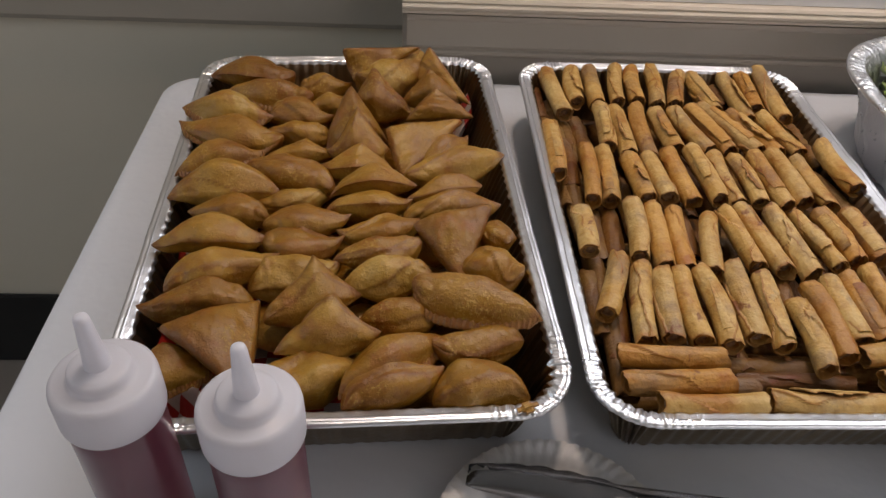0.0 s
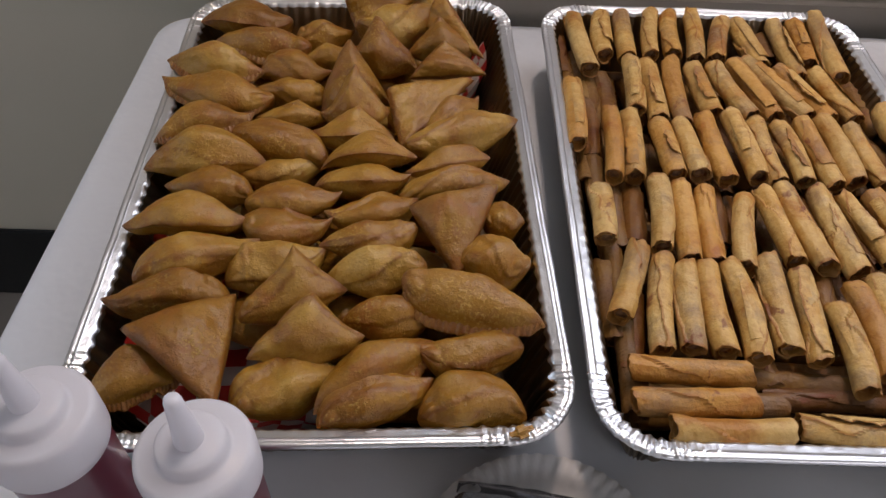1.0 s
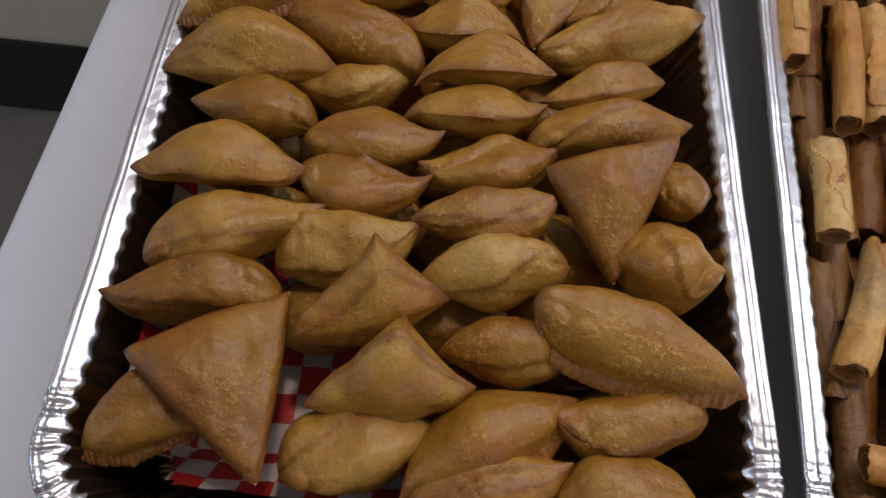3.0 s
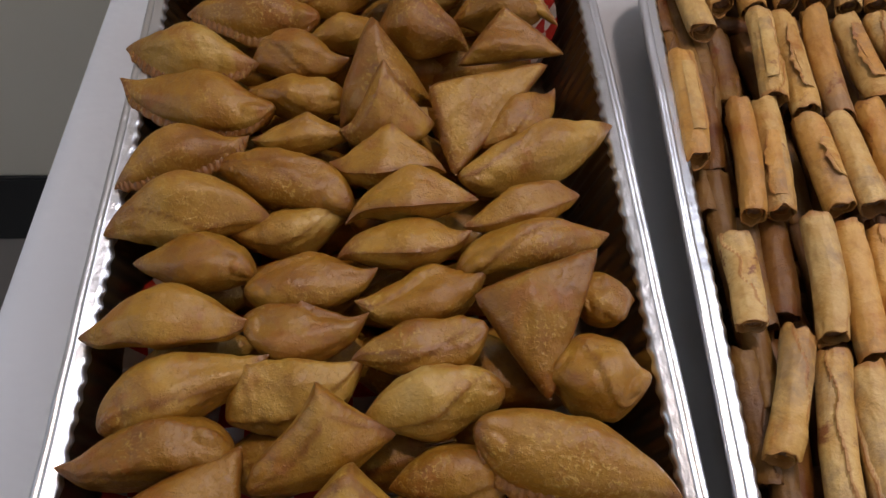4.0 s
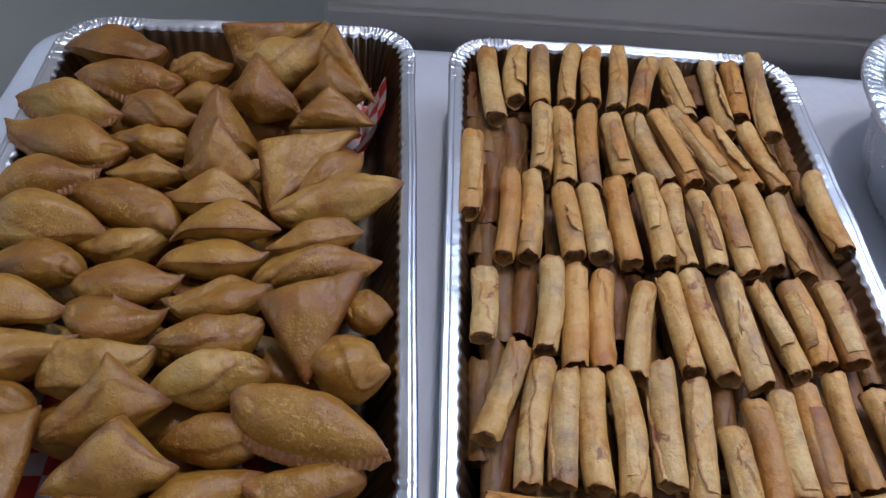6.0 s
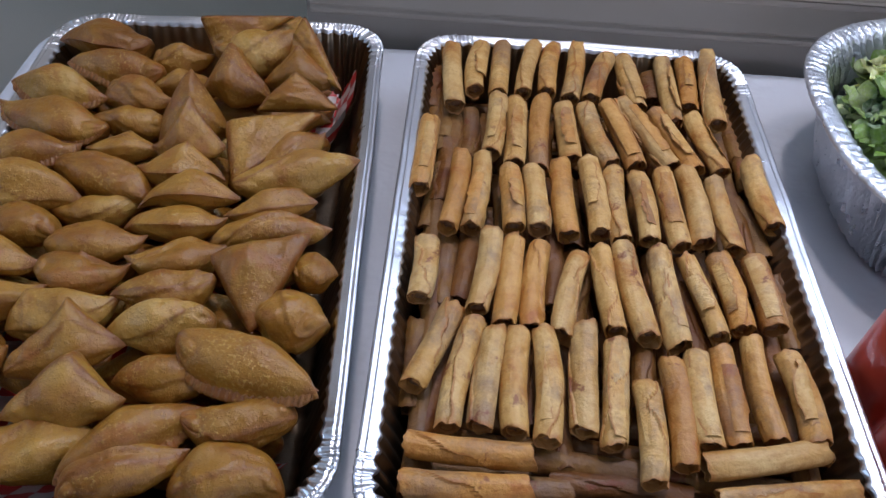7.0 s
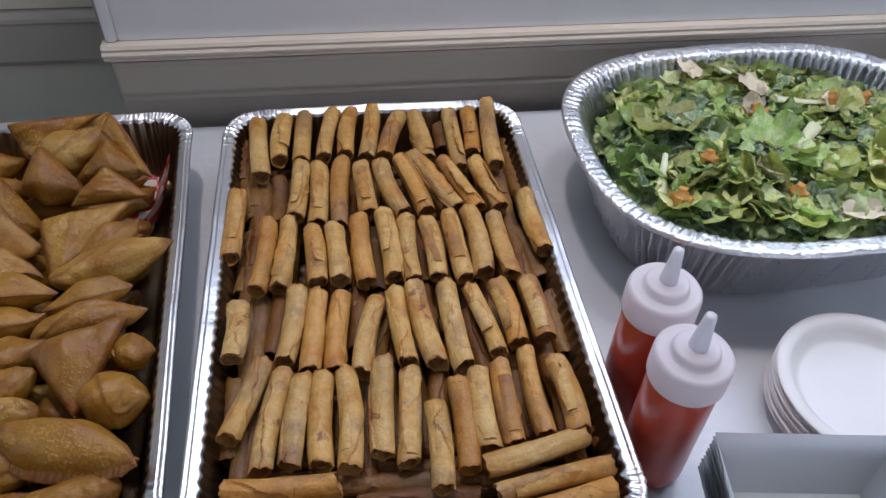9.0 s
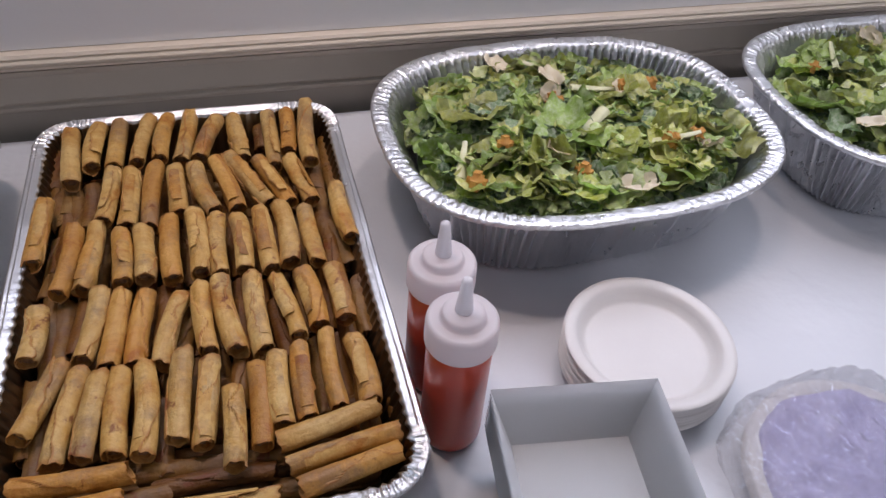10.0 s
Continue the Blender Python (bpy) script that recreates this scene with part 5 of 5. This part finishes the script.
squeeze_bottle(0.4655, 0.4368, SAUCE_RED, "clear squeeze bottle of red sauce, white nozzle cap", 70)
squeeze_bottle(-0.1055, 0.2978, SAUCE_PLUM, "squeeze bottle of dark plum sauce, white nozzle cap", 30, 1.06)
squeeze_bottle(-0.1840, 0.3115, SAUCE_PLUM, "squeeze bottle of dark plum sauce, white nozzle cap", 120, 1.09)


# ---- plates ----
def plate_bm(r, h, crimps=56):
    prof = [(0.0, 0.0012), (r * 0.3, 0.0012), (r * 0.62, 0.0012), (r * 0.69, 0.0012), (r * 0.70, 0.0013), (r * 0.745, 0.0022), (r * 0.80, h * 0.55), (r * 0.835, h * 0.84), (r * 0.87, h * 0.95), (r * 0.93, h), (r * 0.985, h * 0.99), (r, h * 0.93),
            (r * 0.99, h * 0.88), (r * 0.93, h * 0.90), (r * 0.84, h * 0.74), (r * 0.80, h * 0.42), (r * 0.75, 0.0002), (r * 0.74, 0.0), (r * 0.6, 0.0), (0.0, 0.0)]

    def wob(a, j):
        if 7 <= j <= 11:
            return (0.0, 0.0011 * math.copysign(abs(math.sin(crimps * a + (j - 9) * 0.9)) ** 0.5, math.sin(crimps * a + (j - 9) * 0.9)) if crimps else 0.0)
        return (0.0, 0.0)
    return lathe_bm(prof, 224 if crimps else 96, wob)


plate = part("foam_plate", plate_bm(0.081, 0.014), FOAM)
plate.matrix_world = pose(0.0770, 0.2955, TABLE)
tagged(plate, "small round white foam plate holding the tongs", "plate")

STACK = pose(0.6600, 0.4590, TABLE)
for k in range(11):
    tray_plate = part("foam_plate", plate_bm(0.079 + 0.0002 * (k % 3), 0.016, 0), FOAM) if k == 0 else new("foam_plate", tray_plate.data)
    tray_plate.matrix_world = STACK @ pose(0.0008 * math.sin(k * 2.4), 0.0008 * math.cos(k * 1.7), 0.0034 * k, 0, 0, 40 * k)
    tagged(tray_plate, "small white foam plate in a stack on the tablecloth", "plate", "stack of foam plates")


# ---- tongs ----
def tong_arm(side):
    """One arm: a narrow channel of steel that widens to a cupped, scalloped head."""
    bm = bmesh.new()
    n, rows = 96, []
    for i in range(n + 1):
        u = i / n
        x = 0.255 * u
        if u < 0.40:
            wide = 0.0046 + 0.0062 * math.sin(min(1.0, u / 0.40) ** 0.8 * math.pi) ** 0.8
            wide *= min(1.0, u / 0.02 + 0.25)
        else:
            wide = 0.0052 + 0.001 * (u - 0.4)
        scal = 0.0022 * abs(math.sin(u / 0.40 * math.pi * 5)) ** 0.7 * min(1.0, 6 * u) if u < 0.40 else 0.0
        cup = 0.0065 * min(1.0, max(0.0, (0.46 - u) * 8)) + 0.0022
        row = []
        for j in range(9):
            v = j / 4 - 1
            row.append(bm.verts.new((x, v * (wide + scal * abs(v) ** 3), side * (0.0030 + 0.010 * u + cup * (1 - v * v)))))
        rows.append(row)
    for a, b in zip(rows, rows[1:]):
        for j in range(8):
            bm.faces.new((a[j], b[j], b[j + 1], a[j + 1]))
    bmesh.ops.solidify(bm, geom=bm.faces[:], thickness=0.0009)
    return bm


tongs = empty("tongs", pose(0.022, 0.344, TABLE + 0.0175, 72, -1.5, -11), "stainless steel serving tongs with scalloped ends", "tongs")
part("arm", tong_arm(1), STEEL, tongs)
part("arm", tong_arm(-1), STEEL, tongs)
part("hinge", box_bm(0.246, 0.262, -0.007, 0.007, -0.014, 0.014, 0.003), STEEL, tongs)


# ---- paper food trays, nested ----
def panel_bm(quad):
    """A thin paperboard panel over four corners, a little bowed."""
    bm = bmesh.new()
    n = 6
    a, b, c, d = [Vector(q) for q in quad]
    nrm = (b - a).cross(d - a).normalized()
    grid = []
    for i in range(n + 1):
        u = i / n
        grid.append([bm.verts.new(a.lerp(b, u).lerp(d.lerp(c, u), j / n) - nrm * 0.0001 * math.sin(math.pi * u) * (j / n)) for j in range(n + 1)])
    for i in range(n):
        for j in range(n):
            bm.faces.new((grid[i][j], grid[i + 1][j], grid[i + 1][j + 1], grid[i][j + 1]))
    bmesh.ops.solidify(bm, geom=bm.faces[:], thickness=0.0006)
    bmesh.ops.recalc_face_normals(bm, faces=bm.faces[:])
    return bm


def food_tray(m):
    """A folded paperboard tray: base, two long sides and two ends."""
    tray = empty("paper_food_tray", m, "white paperboard food tray nested in a stack", "food tray", "nested food trays")
    w0, l0, w1, l1, h = 0.049, 0.0825, 0.068, 0.1025, 0.049
    low = [(-w0, -l0, 0), (w0, -l0, 0), (w0, l0, 0), (-w0, l0, 0)]
    high = [(-w1, -l1, h), (w1, -l1, h), (w1, l1, h), (-w1, l1, h)]
    part("base", panel_bm(low), PAPER, tray, smooth=False)
    for i, kind_ in enumerate(("end_panel", "side_panel", "end_panel", "side_panel")):
        k = (i + 1) % 4
        part(kind_, panel_bm([low[i], low[k], high[k], high[i]]), PAPER, tray, smooth=False)
    return tray


first_tray = food_tray(pose(0.536, 0.293, TABLE + 0.001, 0, 0, -7.5))
for k in range(1, 10):
    copy_thing(first_tray, pose(0.536 + 0.0003 * math.sin(k * 2), 0.293 + 0.0003 * math.cos(k * 3), TABLE + 0.001 + 0.0052 * k, 0, 0, -7.5 + 0.1 * math.sin(k * 1.9)))


# ---- wrapped pack of lavender plates ----
pack = empty("wrapped_plate_pack", pose(0.788, 0.297, TABLE, 0, 0, 8), "white plates under a lavender bundle in wrinkled clear wrap", "plate pack")
for k in range(5):
    part("plate", plate_bm(0.101, 0.014, 0) if k == 0 else lowest.data, FOAM, pack)
    if k == 0:
        lowest = pack.children[-1]
    pack.children[-1].location = (0, 0, 0.001 + 0.0032 * k)


def bundle_bm():
    """A crumpled lavender plastic bundle: a flat, folded pad with ridges."""
    bm = bmesh.new()
    rows, n = [], 120
    for q, z in ((0.0, 0.016), (0.55, 0.0155), (0.93, 0.017), (1.0, 0.022), (0.97, 0.027)) + tuple((0.93 - 0.06 * k, 0.0285) for k in range(15)):
        row = []
        for i in range(n):
            a = 2 * math.pi * i / n
            x, y = 0.090 * q * math.cos(a), 0.090 * q * math.sin(a)
            fold = 1 - 2.6 * abs(noise.noise((x * 26 + y * 12, y * 20 - x * 9, 2)))
            x, y = x * (1 + 0.07 * noise.noise((math.cos(a) * 2, math.sin(a) * 2, 1))), y * (1 + 0.07 * noise.noise((math.cos(a) * 2, math.sin(a) * 2, 8)))
            row.append(bm.verts.new((x, y, z + (0.0045 * fold + 0.0015 * noise.noise((x * 90, y * 90, 4)) if z > 0.02 else 0.0))))
        rows.append(row)
    for a, b in zip(rows, rows[1:]):
        for i in range(n):
            k = (i + 1) % n
            bm.faces.new((a[i], a[k], b[k], b[i]))
    bmesh.ops.remove_doubles(bm, verts=bm.verts[:], dist=0.00002)
    c = bm.verts.new((0, 0, 0.029))
    for i in range(n):
        bm.faces.new((rows[-1][i], rows[-1][(i + 1) % n], c))
    bmesh.ops.recalc_face_normals(bm, faces=bm.faces[:])
    return bm


part("bundle", bundle_bm(), LAVENDER, pack, "crumpled lavender plastic bundle")


def film_bm():
    """Loose clear wrap: a puffed, wrinkled pillow over the plates with a gathered end."""
    bm = bmesh.new()
    rows, n = [], 220
    sleeve = [(0.0008, 0.97), (0.006, 1.00), (0.016, 1.02), (0.026, 1.00), (0.036, 0.96)] + [(0.038 + 0.005 * min(1.0, k / 5), 0.93 - 0.035 * k) for k in range(26)]
    for z, s in sleeve:
        row = []
        for i in range(n):
            a = 2 * math.pi * i / n
            ca, sa = math.cos(a), math.sin(a)
            rad = 0.104 * s * (abs(ca) ** 3 + abs(sa) ** 3) ** (-1 / 3)
            crest = 0.8 - 2.6 * abs(noise.noise((ca * 3.5 * s + 3, sa * 3.5 * s, z * 18)))
            fine = 1.0 - 3.0 * abs(noise.noise((ca * 13 * s, sa * 9 * s + 5, z * 30)))
            up = 1 if z > 0.003 else 0
            rad += 0.005 * crest * up + 0.0010 * fine
            row.append(bm.verts.new((rad * ca, rad * sa, z + up * (0.0050 * crest + 0.0030 * fine - 0.003))))
        rows.append(row)
    for a, b in zip(rows, rows[1:]):
        for i in range(n):
            k = (i + 1) % n
            bm.faces.new((a[i], a[k], b[k], b[i]))
    c = bm.verts.new((0, 0, 0.043))
    for i in range(n):
        bm.faces.new((rows[-1][i], rows[-1][(i + 1) % n], c))
    bmesh.ops.recalc_face_normals(bm, faces=bm.faces[:])
    return bm


film_ob = part("film", film_bm(), FILM, pack, "clear wrinkled plastic wrap")
film_ob.visible_shadow = False

# crumb of pastry left on the rim
crumb = part("pastry_crumb", crouton_bm(9), PASTRY)
crumb.matrix_world = PAN_A @ pose(0.125, -0.2570, 0.0035, 0, 0, 20) @ Matrix.Diagonal((1.1, 0.6, 0.32, 1))
tagged(crumb, "small golden pastry crumb on the pan rim", "crumb")
